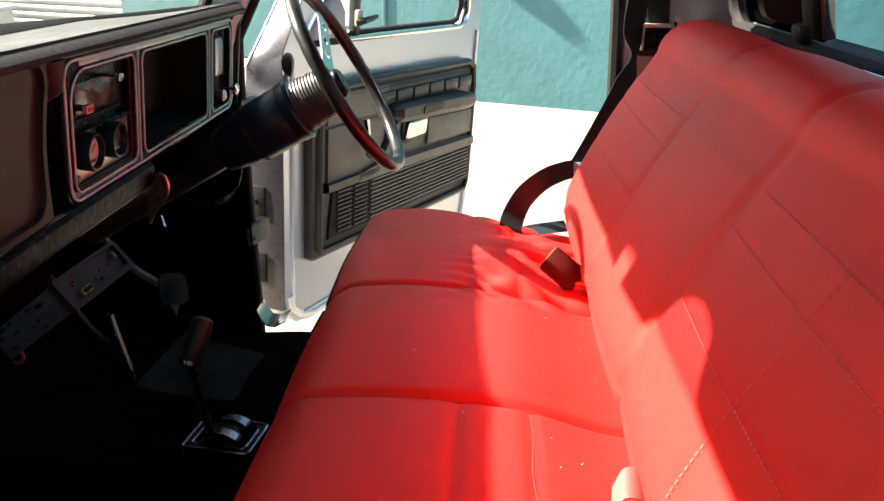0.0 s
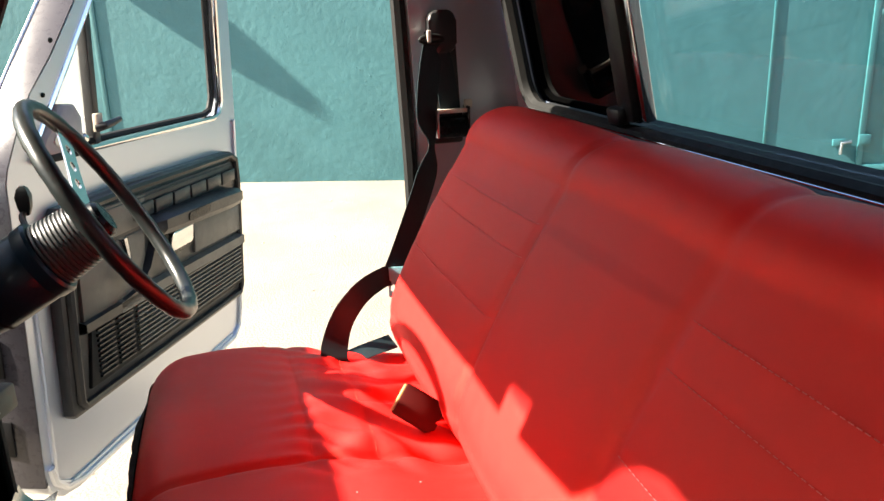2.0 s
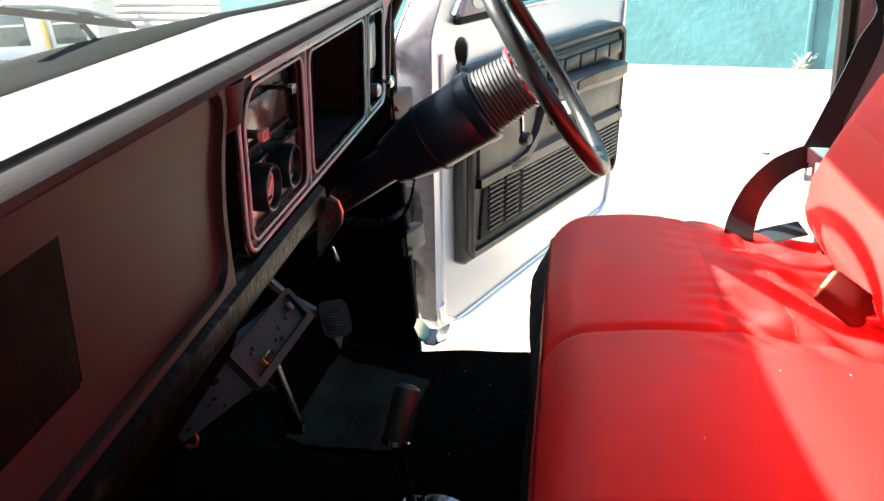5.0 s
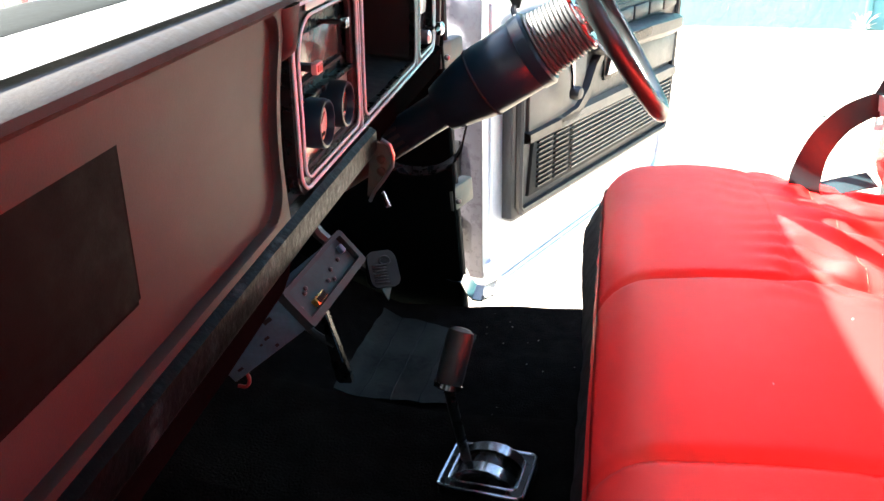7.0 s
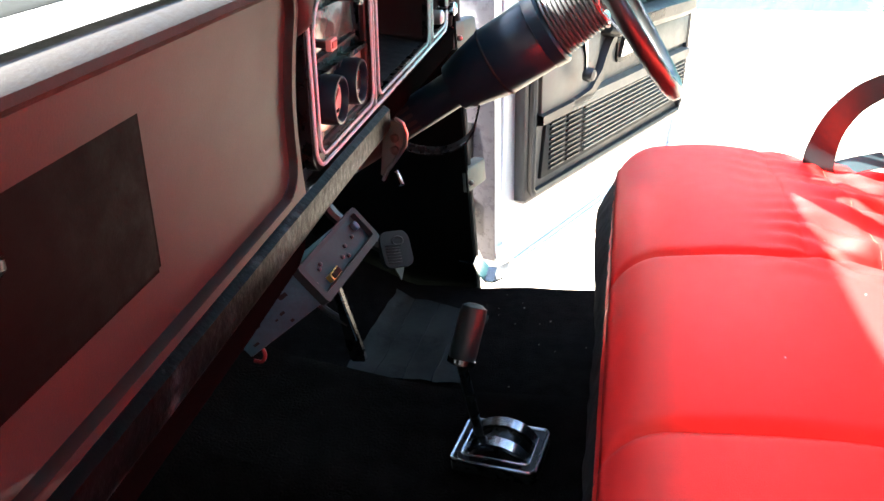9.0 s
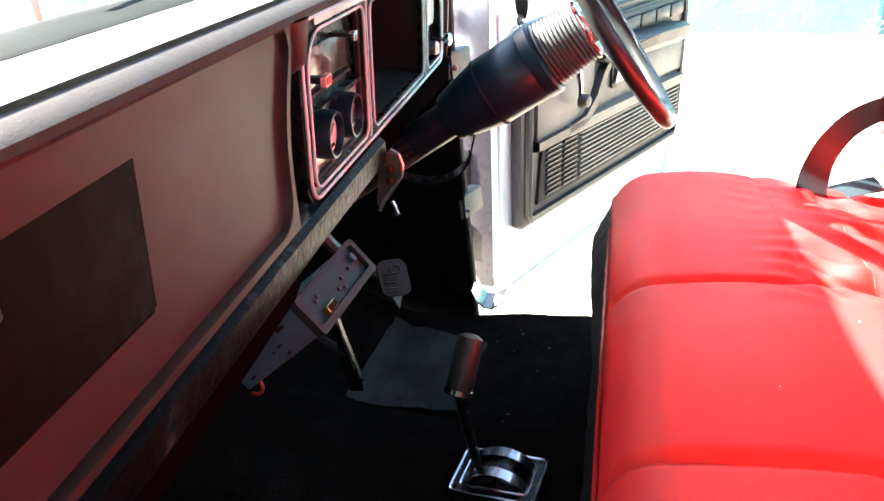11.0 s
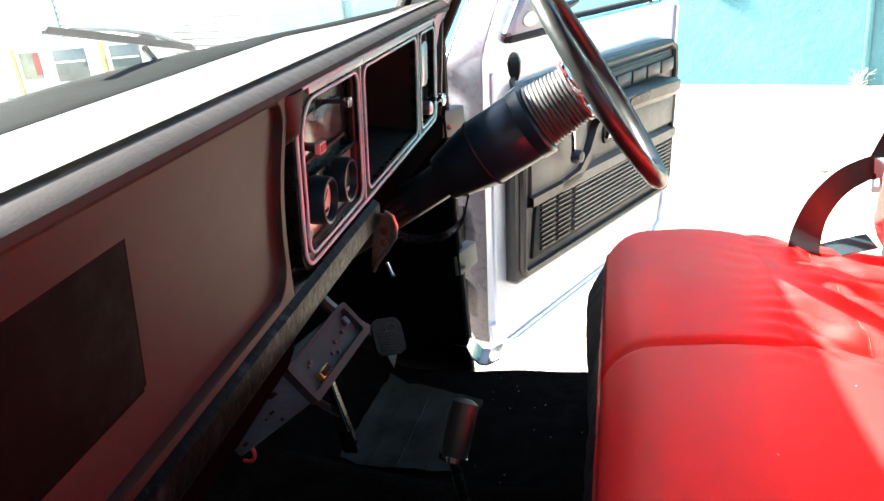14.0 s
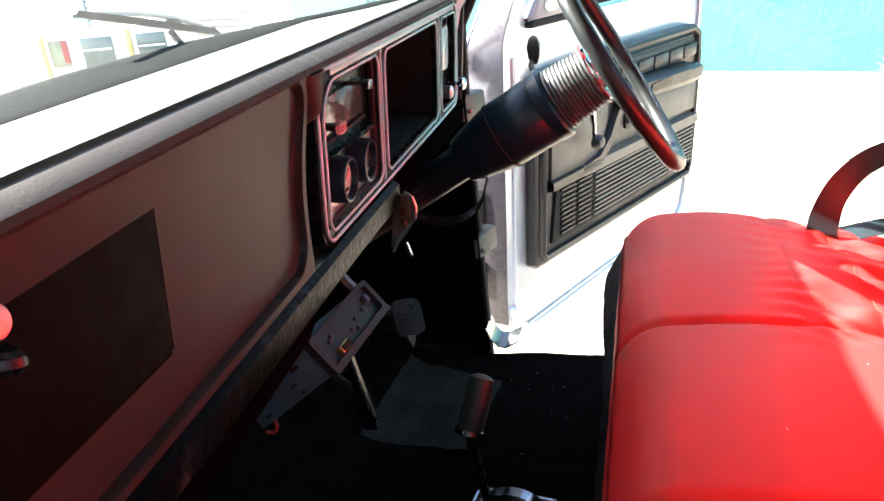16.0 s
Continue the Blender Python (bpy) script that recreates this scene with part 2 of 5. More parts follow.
def tube(pts, r, n=10, loop=False, caps=True, bm=None, squash=1.0, up=None):
    pts = [Vector(p) for p in pts]
    k = len(pts)
    rs = r if isinstance(r, (list, tuple)) else [r] * k
    rings, nrm = [], None
    for i, p in enumerate(pts):
        a = pts[(i - 1) % k] if (loop or i) else p
        b = pts[(i + 1) % k] if (loop or i < k - 1) else p
        d = (b - a).normalized()
        if nrm is None:
            nrm = Vector(up) if up else (Vector((0, 0, 1)) if abs(d.z) < 0.9 else Vector((1, 0, 0)))
        nrm = (nrm - d * nrm.dot(d)).normalized()
        s = d.cross(nrm)
        rings.append([p + (nrm * math.cos(2 * math.pi * j / n) * squash + s * math.sin(2 * math.pi * j / n)) * rs[i] for j in range(n)])
    return loft(rings, True, caps, loop, bm)


def revolve(prof, m, n=28, bm=None, caps=True):
    """prof: (radius, height) pairs round the z axis of m."""
    rings = [[m @ Vector((max(r, 1e-4) * math.cos(2 * math.pi * j / n), max(r, 1e-4) * math.sin(2 * math.pi * j / n), h)) for j in range(n)] for r, h in prof]
    return loft(rings, True, caps, False, bm)


def axis_to(p, d, up=(0, 0, 1)):
    """A matrix at p whose z axis points along d."""
    return Matrix.Translation(p) @ Vector(d).to_track_quat("Z", "Y").to_matrix().to_4x4()


def rrect(w, h, r, n=5):
    """A rounded rectangle about the origin."""
    out = []
    for cx, cy, a0 in ((w / 2 - r, h / 2 - r, 0), (-w / 2 + r, h / 2 - r, 90), (-w / 2 + r, -h / 2 + r, 180), (w / 2 - r, -h / 2 + r, 270)):
        for i in range(n + 1):
            a = radians(a0 + 90 * i / n)
            out.append((cx + r * math.cos(a), cy + r * math.sin(a)))
    return out


def slab(outline, m, lo, hi, bm=None, bevel=0.0, holes=()):
    """A plate with the given outline in m's xy plane from height lo to hi, with holes that have as many points as bridges need."""
    bm = bm or bmesh.new()
    a = [bm.verts.new(m @ Vector((x, y, lo))) for x, y in outline]
    b = [bm.verts.new(m @ Vector((x, y, hi))) for x, y in outline]
    n = len(outline)
    side = [bm.faces.new((a[i], a[(i + 1) % n], b[(i + 1) % n], b[i])) for i in range(n)]
    if not holes:
        bm.faces.new(a[::-1])
        top = bm.faces.new(b)
        if bevel:
            bmesh.ops.bevel(bm, geom=list(top.edges), offset=bevel, segments=2, affect="EDGES", profile=0.5, clamp_overlap=True)
        return bm
    loops = [(a, b)]
    for h in holes:
        ha = [bm.verts.new(m @ Vector((x, y, lo))) for x, y in h]
        hb = [bm.verts.new(m @ Vector((x, y, hi))) for x, y in h]
        k = len(h)
        for i in range(k):
            bm.faces.new((ha[i], hb[i], hb[(i + 1) % k], ha[(i + 1) % k]))
        loops.append((ha, hb))
    for w in (0, 1):
        es = [bm.edges.get((vs[i], vs[(i + 1) % len(vs)])) for pair in loops for vs in [pair[w]] for i in range(len(vs))]
        bmesh.ops.triangle_fill(bm, edges=es, use_beauty=True)
    return bm


def grid(fn, nu, nv, bm=None, thick=None):
    bm = bm or bmesh.new()
    vs = [[bm.verts.new(fn(i / nu, j / nv)) for j in range(nv + 1)] for i in range(nu + 1)]
    for i in range(nu):
        for j in range(nv):
            bm.faces.new((vs[i][j], vs[i + 1][j], vs[i + 1][j + 1], vs[i][j + 1]))
    if thick:
        bmesh.ops.solidify(bm, geom=bm.faces[:], thickness=thick)
    return bm


def ribbon(centres, across, thick=0.0016):
    """A strap through the centres, with half-width vectors across."""
    rings = []
    k = len(centres)
    for i, (c, a) in enumerate(zip(centres, across)):
        c, a = Vector(c), Vector(a)
        d = (Vector(centres[min(i + 1, k - 1)]) - Vector(centres[max(i - 1, 0)])).normalized()
        nn = d.cross(a).normalized() * thick / 2
        rings.append([c - a - nn, c + a - nn, c + a + nn, c - a + nn])
    return loft(rings)


def spline(pts, n):
    """Points along a smooth curve through pts."""
    P = [Vector(p) for p in pts]
    P = [2 * P[0] - P[1]] + P + [2 * P[-1] - P[-2]]
    out = []
    for i in range(1, len(P) - 2):
        for j in range(n):
            t = j / n
            a, b, c, d = P[i - 1:i + 3]
            out.append(0.5 * ((2 * b) + (c - a) * t + (2 * a - 5 * b + 4 * c - d) * t * t + (3 * b - a - 3 * c + d) * t ** 3))
    return out + [P[-2]]


def smooth01(x):
    x = min(1, max(0, x))
    return x * x * (3 - 2 * x)


# ---- ground, wall ----
def make_ground():
    bm = bmesh.new()
    xs = [-1500, -200, -30] + [-12 + 0.5 * i for i in range(49)] + [30, 200, 1500]
    vs = [[bm.verts.new((x, y, 0.006 * noise.noise(Vector((x * 0.9, y * 0.9, 0))) if abs(x) < 13 and abs(y) < 13 else 0)) for y in xs] for x in xs]
    for i in range(len(xs) - 1):
        for j in range(len(xs) - 1):
            bm.faces.new((vs[i][j], vs[i + 1][j], vs[i + 1][j + 1], vs[i][j + 1]))
    return single("ground", bm, GROUND, "pale sandy concrete ground in full sun", "ground", "structure")


make_ground()

WALL_DIR = Vector((1, -0.385, 0)).normalized()
WALL_OUT = Vector((-0.385, -1, 0)).normalized()
WALL = Matrix((( WALL_DIR.x, 0, WALL_OUT.x, 0), (WALL_DIR.y, 0, WALL_OUT.y, 6.88), (0, 1, 0, 0), (0, 0, 0, 1)))
# along the wall: a = 1.0716 * x; local axes: along, up, out


def along(x):
    return x * 1.0716


wall = single("wall_teal", slab([(along(-4.4), -0.1), (along(12), -0.1), (along(12), 4.2), (along(-4.4), 4.2)], WALL, -0.25, 0.0), TEAL,
              "rough teal painted masonry wall with hairline blisters", "wall", "structure")
for x in (1.77, -1.03, -3.27):
    part("trim", box((along(x), 2.0, 0.006), (0.05, 3.96, 0.022), None, 0.006), TEAL, wall, "teal vertical joint strip").data.transform(WALL)
part("trim", box((along(4.63), 2.1, 0.004), (0.03, 3.9, 0.018), None, 0.004), TEAL_METAL, wall, "teal vertical joint strip").data.transform(WALL)

# flaked blisters on the paint
bm = bmesh.new()
rnd = random.Random(5)
spots = [(rnd.uniform(-2.0, 5.2), rnd.uniform(0.1, 2.2)) for _ in range(120)]
for i in range(700):
    cx, cz = spots[i % 120]
    a, z = along(cx) + rnd.gauss(0, 0.045), max(0.02, cz + rnd.gauss(0, 0.06))
    r = rnd.uniform(0.003, 0.007)
    revolve([(r, 0), (r * 0.8, r * 0.25), (r * 0.3, r * 0.45)], WALL @ Matrix.Translation((a, z, -0.001)) @ Matrix.Diagonal((1, rnd.uniform(0.6, 1.8), 1, 1)), 7, bm)
tagged(part("blister", bm, TEAL, wall), kind="stuff")

# steel gate in the wall
gate = thing("metal_gate", WALL @ Vector((along(6.4), 0.02, 0)), "teal painted sheet steel gate closed with a bolt", "gate")
GX0 = 5.36
part("leaf", box((along(GX0) + 0.85, 1.42, 0.012), (1.66, 2.72, 0.02), None, 0.004), TEAL_METAL, gate).data.transform(WALL)
for z in (0.08, 1.4, 2.74):
    part("rail", box((along(GX0) + 0.85, z, 0.032), (1.66, 0.05, 0.024), None, 0.004), TEAL_METAL, gate).data.transform(WALL)
for a in (0.03, 1.66):
    part("stile", box((along(GX0) + a, 1.42, 0.034), (0.05, 2.72, 0.024), None, 0.004), TEAL_METAL, gate).data.transform(WALL)
for z in (0.33, 2.3):
    part("hinge", box((along(GX0) + 0.05, z, 0.056), (0.10, 0.09, 0.02), None, 0.006), TEAL_METAL, gate).data.transform(WALL)
part("bolt", tube([(along(GX0) - 0.14, 0.20, 0.05), (along(GX0) - 0.14, 0.30, 0.06), (along(GX0) - 0.06, 0.315, 0.06)], 0.014, 10), STEEL, gate, "bare steel bolt").data.transform(WALL)
part("bolt_plate", box((along(GX0) - 0.15, 0.30, 0.02), (0.11, 0.06, 0.03), None, 0.006), TEAL_METAL, gate).data.transform(WALL)

# roller shutter
shutter = thing("roller_shutter", WALL @ Vector((along(-6.4), 0.0, 0)), "closed pale grey corrugated steel roller shutter", "shutter")
for i in range(34):
    z = 0.04 + i * 0.092
    prof = [(0.0, -0.046), (0.018, -0.036), (0.030, -0.012), (0.030, 0.012), (0.018, 0.036), (0.0, 0.046), (-0.01, 0.046), (-0.01, -0.046)]
    part("slat", loft([[Vector((along(a), z + q, p - 0.05)) for p, q in prof] for a in (-8.6, -4.42)]), SHUTTER, shutter).data.transform(WALL)
single("wall_above_shutter", slab([(along(-12), 3.15), (along(-4.4), 3.15), (along(-4.4), 4.2), (along(-12), 4.2)], WALL, -0.25, 0), TEAL, "teal painted masonry above the roller shutter", "wall", "structure")
single("wall_beside_shutter", slab([(along(-12), -0.1), (along(-8.6), -0.1), (along(-8.6), 3.15), (along(-12), 3.15)], WALL, -0.25, 0), TEAL, "teal painted masonry beside the roller shutter", "wall", "structure")

# unseen projection added high on the wall so its shadow falls on the paint
arm = thing("shadow_caster", WALL @ Vector((along(-1.35), 2.35, 0)), "unseen teal projection added to cast the wall shadow", "lamp")
part("housing", loft([[Vector((along(-1.35) + a * w, 2.52 + b * w * 1.2 - 0.10 * k, 0.34 * k)) for a, b in ((-1, -0.6), (-0.6, -1), (0.6, -1), (1, -0.6), (1, 0.6), (0.6, 1), (-0.6, 1), (-1, 0.6))] for k, w in ((0.0, 0.175), (0.25, 0.175), (0.5, 0.16), (0.75, 0.12), (1.0, 0.05))]), TEAL_METAL, arm).data.transform(WALL)
part("plate", box((along(-1.35), 2.52, 0.01), (0.34, 0.42, 0.02), None, 0.004), TEAL_METAL, arm).data.transform(WALL)

# small fixture on the wall seen over the dashboard
fx = thing("wall_box", WALL @ Vector((along(-2.665), 1.426, 0)), "small white plastic box fixed to the teal wall", "box")
part("body", box((along(-2.665), 1.426, 0.035), (0.10, 0.095, 0.07), None, 0.012), surface("white_plastic_box", (0.70, 0.70, 0.68), 0.4), fx).data.transform(WALL)
part("conduit", tube([(along(-2.665), 1.47, 0.012), (along(-2.665), 2.4, 0.012)], 0.009, 8), TEAL, fx, "teal painted conduit").data.transform(WALL)

# weed at the foot of the wall
weed = thing("weed", WALL @ Vector((along(1.74), 0, 0.05)), "dry bleached weed growing at the wall foot", "weed")
rnd = random.Random(11)
for i in range(26):
    a = rnd.uniform(0, 6.28)
    r, h = rnd.uniform(0.03, 0.11), rnd.uniform(0.04, 0.17)
    p0 = WALL @ Vector((along(1.74) + rnd.uniform(-0.03, 0.03), 0, 0.08))
    tip = p0 + WALL_DIR * r * math.cos(a) + WALL_OUT * abs(r * math.sin(a)) + Vector((0, 0, h))
    mid = (p0 + tip) / 2 + Vector((0, 0, h * 0.25))
    part("blade", tube([p0, mid, tip], [0.003, 0.004, 0.001], 5, squash=0.4), LEAF, weed)

# crumbs and dry leaves
bm = bmesh.new()
rnd = random.Random(3)
for i in range(260):
    x, y = rnd.uniform(-1.5, 3.0), rnd.uniform(1.6, 6.2)
    r = rnd.uniform(0.002, 0.007)
    box((x, y, r * 0.35), (r * 2, r * rnd.uniform(0.7, 2), r), rot(0, 0, rnd.uniform(0, 180)), 0, bm)
single("gravel", bm, surface("grit", (0.40, 0.34, 0.27), 0.9, var=0.4, scale=20), "loose grit and crumbs on the concrete", "grit", "stuff")
lf = bmesh.new()
slab([(0, 0), (0.03, -0.012), (0.065, 0), (0.03, 0.016)], pose(0.93, 3.85, 0.012, 12, 6, 30), -0.002, 0.002, lf)
single("dry_leaf", lf, BARE_METAL, "small brown dry leaf lying on the concrete", "leaf")

# plain dark wall behind the camera's side of the cab, unseen, added to block skylight
single("blocking_wall", box((0.0, -1.38, 1.5), (9.0, 0.2, 3.2), None, 0.0), surface("blocking_wall_grey", (0.08, 0.08, 0.08), 0.9), "unseen plain wall added to block skylight beside the pickup", "wall", "structure")
# ---- cab of the pickup ----
YC = -0.04   # centre line of the cab


def floor_z(x, y):
    tunnel = 0.215 * (1 - smooth01((abs(y + 0.03) - 0.10) / 0.17)) * (1.0 + 0.25 * smooth01((-0.35 - x) / 0.4))
    toe = 0.42 * max(0, (-0.66 - x)) ** 1.0 * 1.3
    return 0.535 + tunnel + toe + 0.004 * noise.noise(Vector((x * 9, y * 9, 0)))


def floor_fn(u, v):
    x, y = -0.90 + 1.50 * u, YC - 0.78 + 1.56 * v
    return Vector((x, y, floor_z(x, y)))


cab_floor = single("cab_floor", grid(floor_fn, 60, 64, None, -0.02), CARPET, "worn black carpet over the cab floor and tunnel", "floor", "structure")
# grey rubber mat over the driver's footwell


def mat_fn(u, v):
    x = -0.695 + 0.225 * v + 0.012 * u + 0.006 * noise.noise(Vector((u * 6, v * 6, 1)))
    y = 0.368 + (0.317 - 0.075 * v) * u + 0.006 * noise.noise(Vector((v * 7, u * 3, 5)))
    return Vector((x, y, floor_z(x, y) + 0.009 + 0.003 * noise.noise(Vector((x * 14, y * 14, 3)))))


floor_mat = thing("floor_mat", (-0.57, 0.5, 0.54), "worn grey rubber mat on the black carpet", "mat")
part("mat", grid(mat_fn, 18, 14, None, -0.006), MAT_GREY, floor_mat)
for k in (0.22, 0.48, 0.74):
    part("rib", tube([mat_fn(j / 10, k) - Vector((0, 0, 0.0016)) for j in range(11)], 0.0022, 6), CLOTH_BLACK, floor_mat)
# lint and crumbs on the carpet
bm = bmesh.new()
rnd = random.Random(8)
for i in range(20):
    x, y = rnd.uniform(-0.5, -0.2), rnd.uniform(0.3, 0.72)
    r = rnd.uniform(0.0006, 0.0013)
    box((x, y, floor_z(x, y) + 0.002), (r * 2.5, r, r), rot(0, 0, rnd.uniform(0, 180)), 0, bm)
single("lint", bm, surface("pale_lint", (0.25, 0.24, 0.22), 0.9), "pale lint and crumbs on the black carpet", "lint", "stuff")

# door sills
for side, nm in ((1, "sill_driver"), (-1, "sill_passenger")):
    y0 = YC + side * 0.775
    pr = [(0.0, 0.50), (0.0, 0.525), (0.015, 0.522), (0.06, 0.485), (0.10, 0.44), (0.11, 0.40), (0.11, 0.34), (0.0, 0.34)]
    single(nm, loft([[Vector((x, y0 + side * a, z)) for a, z in pr] for x in (-0.60, -0.2, 0.2, 0.62)]), SILVER_PAINT, "silver painted metal door sill", "sill", "structure")

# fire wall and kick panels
single("firewall", box((-0.91, YC, 0.86), (0.03, 1.66, 0.66), None, 0.004), FOOTWELL_BLACK, "black painted fire wall under the dashboard", "wall", "structure")
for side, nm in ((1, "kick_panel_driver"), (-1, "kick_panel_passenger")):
    single(nm, box((-0.705, YC + side * 0.80, 0.90), (0.385, 0.02, 0.76), None, 0.006), FOOTWELL_BLACK, "black kick panel beside the footwell", "panel", "structure")

# hinge posts and windscreen pillars
for side, nm in ((1, "pillar_front_driver"), (-1, "pillar_front_passenger")):
    y0 = YC + side * 0.80
    rings = []
    for z, xa, xb, ya, yb in ((0.44, -0.64, -0.522, 0.0, 0.09), (0.60, -0.64, -0.525, 0.0, 0.09), (1.05, -0.66, -0.528, 0.0, 0.09), (1.15, -0.66, -0.526, -0.005, 0.080), (1.20, -0.66, -0.522, -0.015, 0.068), (1.25, -0.64, -0.515, -0.022, 0.05),
                              (1.30, -0.60, -0.503, -0.03, 0.032), (1.36, -0.56, -0.468, -0.033, 0.025), (1.45, -0.505, -0.414, -0.035, 0.018), (1.62, -0.43, -0.325, -0.055, 0.0), (1.80, -0.35, -0.25, -0.08, -0.02)):
        ya, yb = sorted((y0 + side * ya, y0 + side * yb))
        w = 0.012
        rings.append([Vector(p + (z,)) for p in ((xa + w, ya), (xb - w, ya), (xb, ya + w), (xb, yb - w), (xb - w, yb), (xa + w, yb), (xa, yb - w), (xa, ya + w))])
    pil = single(nm, loft(rings), SILVER_PAINT, "silver painted windscreen pillar and hinge post", "pillar", "structure")
    if side == 1:
        part("weatherstrip", tube([(-0.520, y0 + 0.03, 0.50), (-0.522, y0 + 0.03, 0.9), (-0.520, y0 + 0.03, 1.15), (-0.512, y0 + 0.02, 1.27), (-0.410, y0 - 0.006, 1.45), (-0.305, y0 - 0.045, 1.66)], 0.011, 8), RUBBER, pil, "black rubber door seal")
        part("gasket", tube([(-0.592, y0 - 0.03, 1.30), (-0.51, y0 - 0.036, 1.45), (-0.35, y0 - 0.08, 1.78)], 0.014, 8), RUBBER, pil, "black windscreen gasket")
        for z in (1.10, 0.79):
            h = part("hinge", box((-0.515, y0 + 0.035, z), (0.03, 0.09, 0.055), rot(0, 0, -20), 0.006), BARE_METAL, pil, "bare metal door hinge")
            part("screw", revolve([(0.006, 0), (0.006, 0.004), (0.002, 0.006)], axis_to((-0.505, y0 - 0.009, z), (0.2, -1, 0)), 10), STEEL, h)
        foot = [(-0.545, 0.600), (-0.512, 0.590), (-0.503, 0.565), (-0.490, 0.548), (-0.470, 0.545), (-0.440, 0.562)]
        part("foot", loft([[Vector((x, y0 + o, z + dz)) for o, dz in ((-0.018, 0.0), (0.05, 0.002), (0.05, 0.006), (-0.018, 0.004))] for x, z in foot]), DARK_CHROME, pil, "dull curved sill end plate")

# passenger's door, shut, its window wound down; unseen, added to shade the footwell
pd = thing("door_2", (-0.08, -0.90, 0.45), "unseen passenger's door, added shut to darken the footwell", "door", "", "structure")
part("shell", box((-0.08, -0.925, 0.80), (0.88, 0.05, 0.76), None, 0.012), SILVER_PAINT, pd)
part("panel", box((-0.08, -0.889, 0.84), (0.84, 0.020, 0.58), None, 0.008), DOOR_PLASTIC, pd, "black moulded door panel")
part("ledge_strip", box((-0.08, -0.912, 1.184), (0.86, 0.040, 0.008), None, 0.002), RUBBER, pd, "black strip added on the door ledge")

# rear pillars
for side, nm in ((1, "pillar_rear_driver"), (-1, "pillar_rear_passenger")):
    rings = []
    for z, xa, dy in ((0.36, 0.385, 0.0), (1.0, 0.372, 0.0), (1.24, 0.362, 0.0), (1.56, 0.345, -0.02), (1.80, 0.335, -0.06)):
        y0 = YC + side * (0.865 + dy)
        o = side * 0.085
        xr = 0.64 - 0.22 * max(0, z - 1.31)
        rings.append([Vector(p + (z,)) for p in ((xa, y0 + o * 0.2), (xa + 0.014, y0), (xr, y0), (xr, y0 + o), (xa + 0.02, y0 + o), (xa, y0 + o * 0.8))])
    pil = single(nm, loft(rings), SILVER_PAINT, "silver painted rear door pillar", "pillar", "structure")
    if side == 1:
        part("weatherstrip", tube([(0.370, 0.838, 0.56), (0.360, 0.838, 1.2), (0.342, 0.820, 1.55), (0.332, 0.782, 1.76)], 0.016, 8), RUBBER, pil, "dark rubber door seal")
        part("cover", box((0.425, 0.816, 1.46), (0.072, 0.012, 0.42), rot(-3, -2, 0), 0.005), PLASTIC_BLACK, pil, "black plastic belt cover")

# rear wall and window
LEAN = 0.22


def rear(y, z, off=0.0):
    return Vector((0.605 - LEAN * max(0.0, z - 1.30) + off, y, z))


REAR = Matrix(((0, -LEAN / math.hypot(1, LEAN), 1 / math.hypot(1, LEAN), 0.605), (1, 0, 0, 0), (0, 1 / math.hypot(1, LEAN), LEAN / math.hypot(1, LEAN), 1.30), (0, 0, 0, 1)))
# local axes: y, up the leaning wall, outwards
win = [(YC + a, b + 0.230) for a, b in rrect(1.56, 0.43, 0.06)]
single("wall_rear", slab([(YC - 0.86, 0.0), (YC + 0.86, 0.0), (YC + 0.80, 0.52), (YC - 0.80, 0.52)], REAR, 0.0, 0.05, holes=[win]), SILVER_PAINT, "silver painted rear cab wall with a window opening", "wall", "structure")
single("wall_rear_lower", box((0.63, YC, 0.83), (0.05, 1.72, 0.94), None, 0.004), PLASTIC_BLACK, "black lower rear cab wall behind the seat", "wall", "structure")
rw = thing("window_1", (0.6, YC, 1.31), "sliding rear window in a black rubber and aluminium frame", "window", "", "structure")
part("gasket", tube([REAR @ Vector((a, b, -0.004)) for a, b in win], 0.016, 8, True, up=(1, 0, 0)), RUBBER, rw, "black rubber gasket")
part("inner_sill", box((YC, 0.0145, 0.024), (1.50, 0.010, 0.062), None, 0.003), RUBBER, rw, "black rubber sill").data.transform(REAR)
part("shelf", box((YC, -0.020, -0.014), (1.60, 0.044, 0.026), None, 0.006), RUBBER, rw, "black rubber window ledge").data.transform(REAR)
part("track", tube([REAR @ Vector((y, 0.008, -0.024)) for y in (YC - 0.76, YC + 0.76)], 0.012, 10), surface("dull_aluminium", (0.07, 0.075, 0.072), 0.5), rw, "grey aluminium track")
part("track", tube([REAR @ Vector((y, 0.0205, -0.021)) for y in (YC - 0.76, YC + 0.76)], 0.0016, 6), CHROME, rw, "bright track edge")
part("frame", box((0.318, 0.235, 0.006), (0.046, 0.40, 0.03), None, 0.004), PLASTIC_BLACK, rw, "black sliding pane upright").data.transform(REAR)
part("frame", box((0.282, 0.235, 0.010), (0.022, 0.40, 0.02), None, 0.004), CHROME, rw, "bright aluminium pane upright").data.transform(REAR)
part("catch", box((0.335, 0.045, -0.012), (0.04, 0.028, 0.022), None, 0.005), PLASTIC_BLACK, rw, "black sliding catch").data.transform(REAR)
pane = part("pane", box((-0.24, 0.226, 0.032), (1.10, 0.41, 0.005)), REAR_GLASS, rw, "grey tinted glass pane")
pane.data.transform(REAR)
pane.visible_shadow = False
pane = part("pane", box((0.53, 0.235, 0.018), (0.42, 0.42, 0.005)), TINTED, rw, "dark tinted glass pane")
pane.data.transform(REAR)
pane.visible_shadow = False

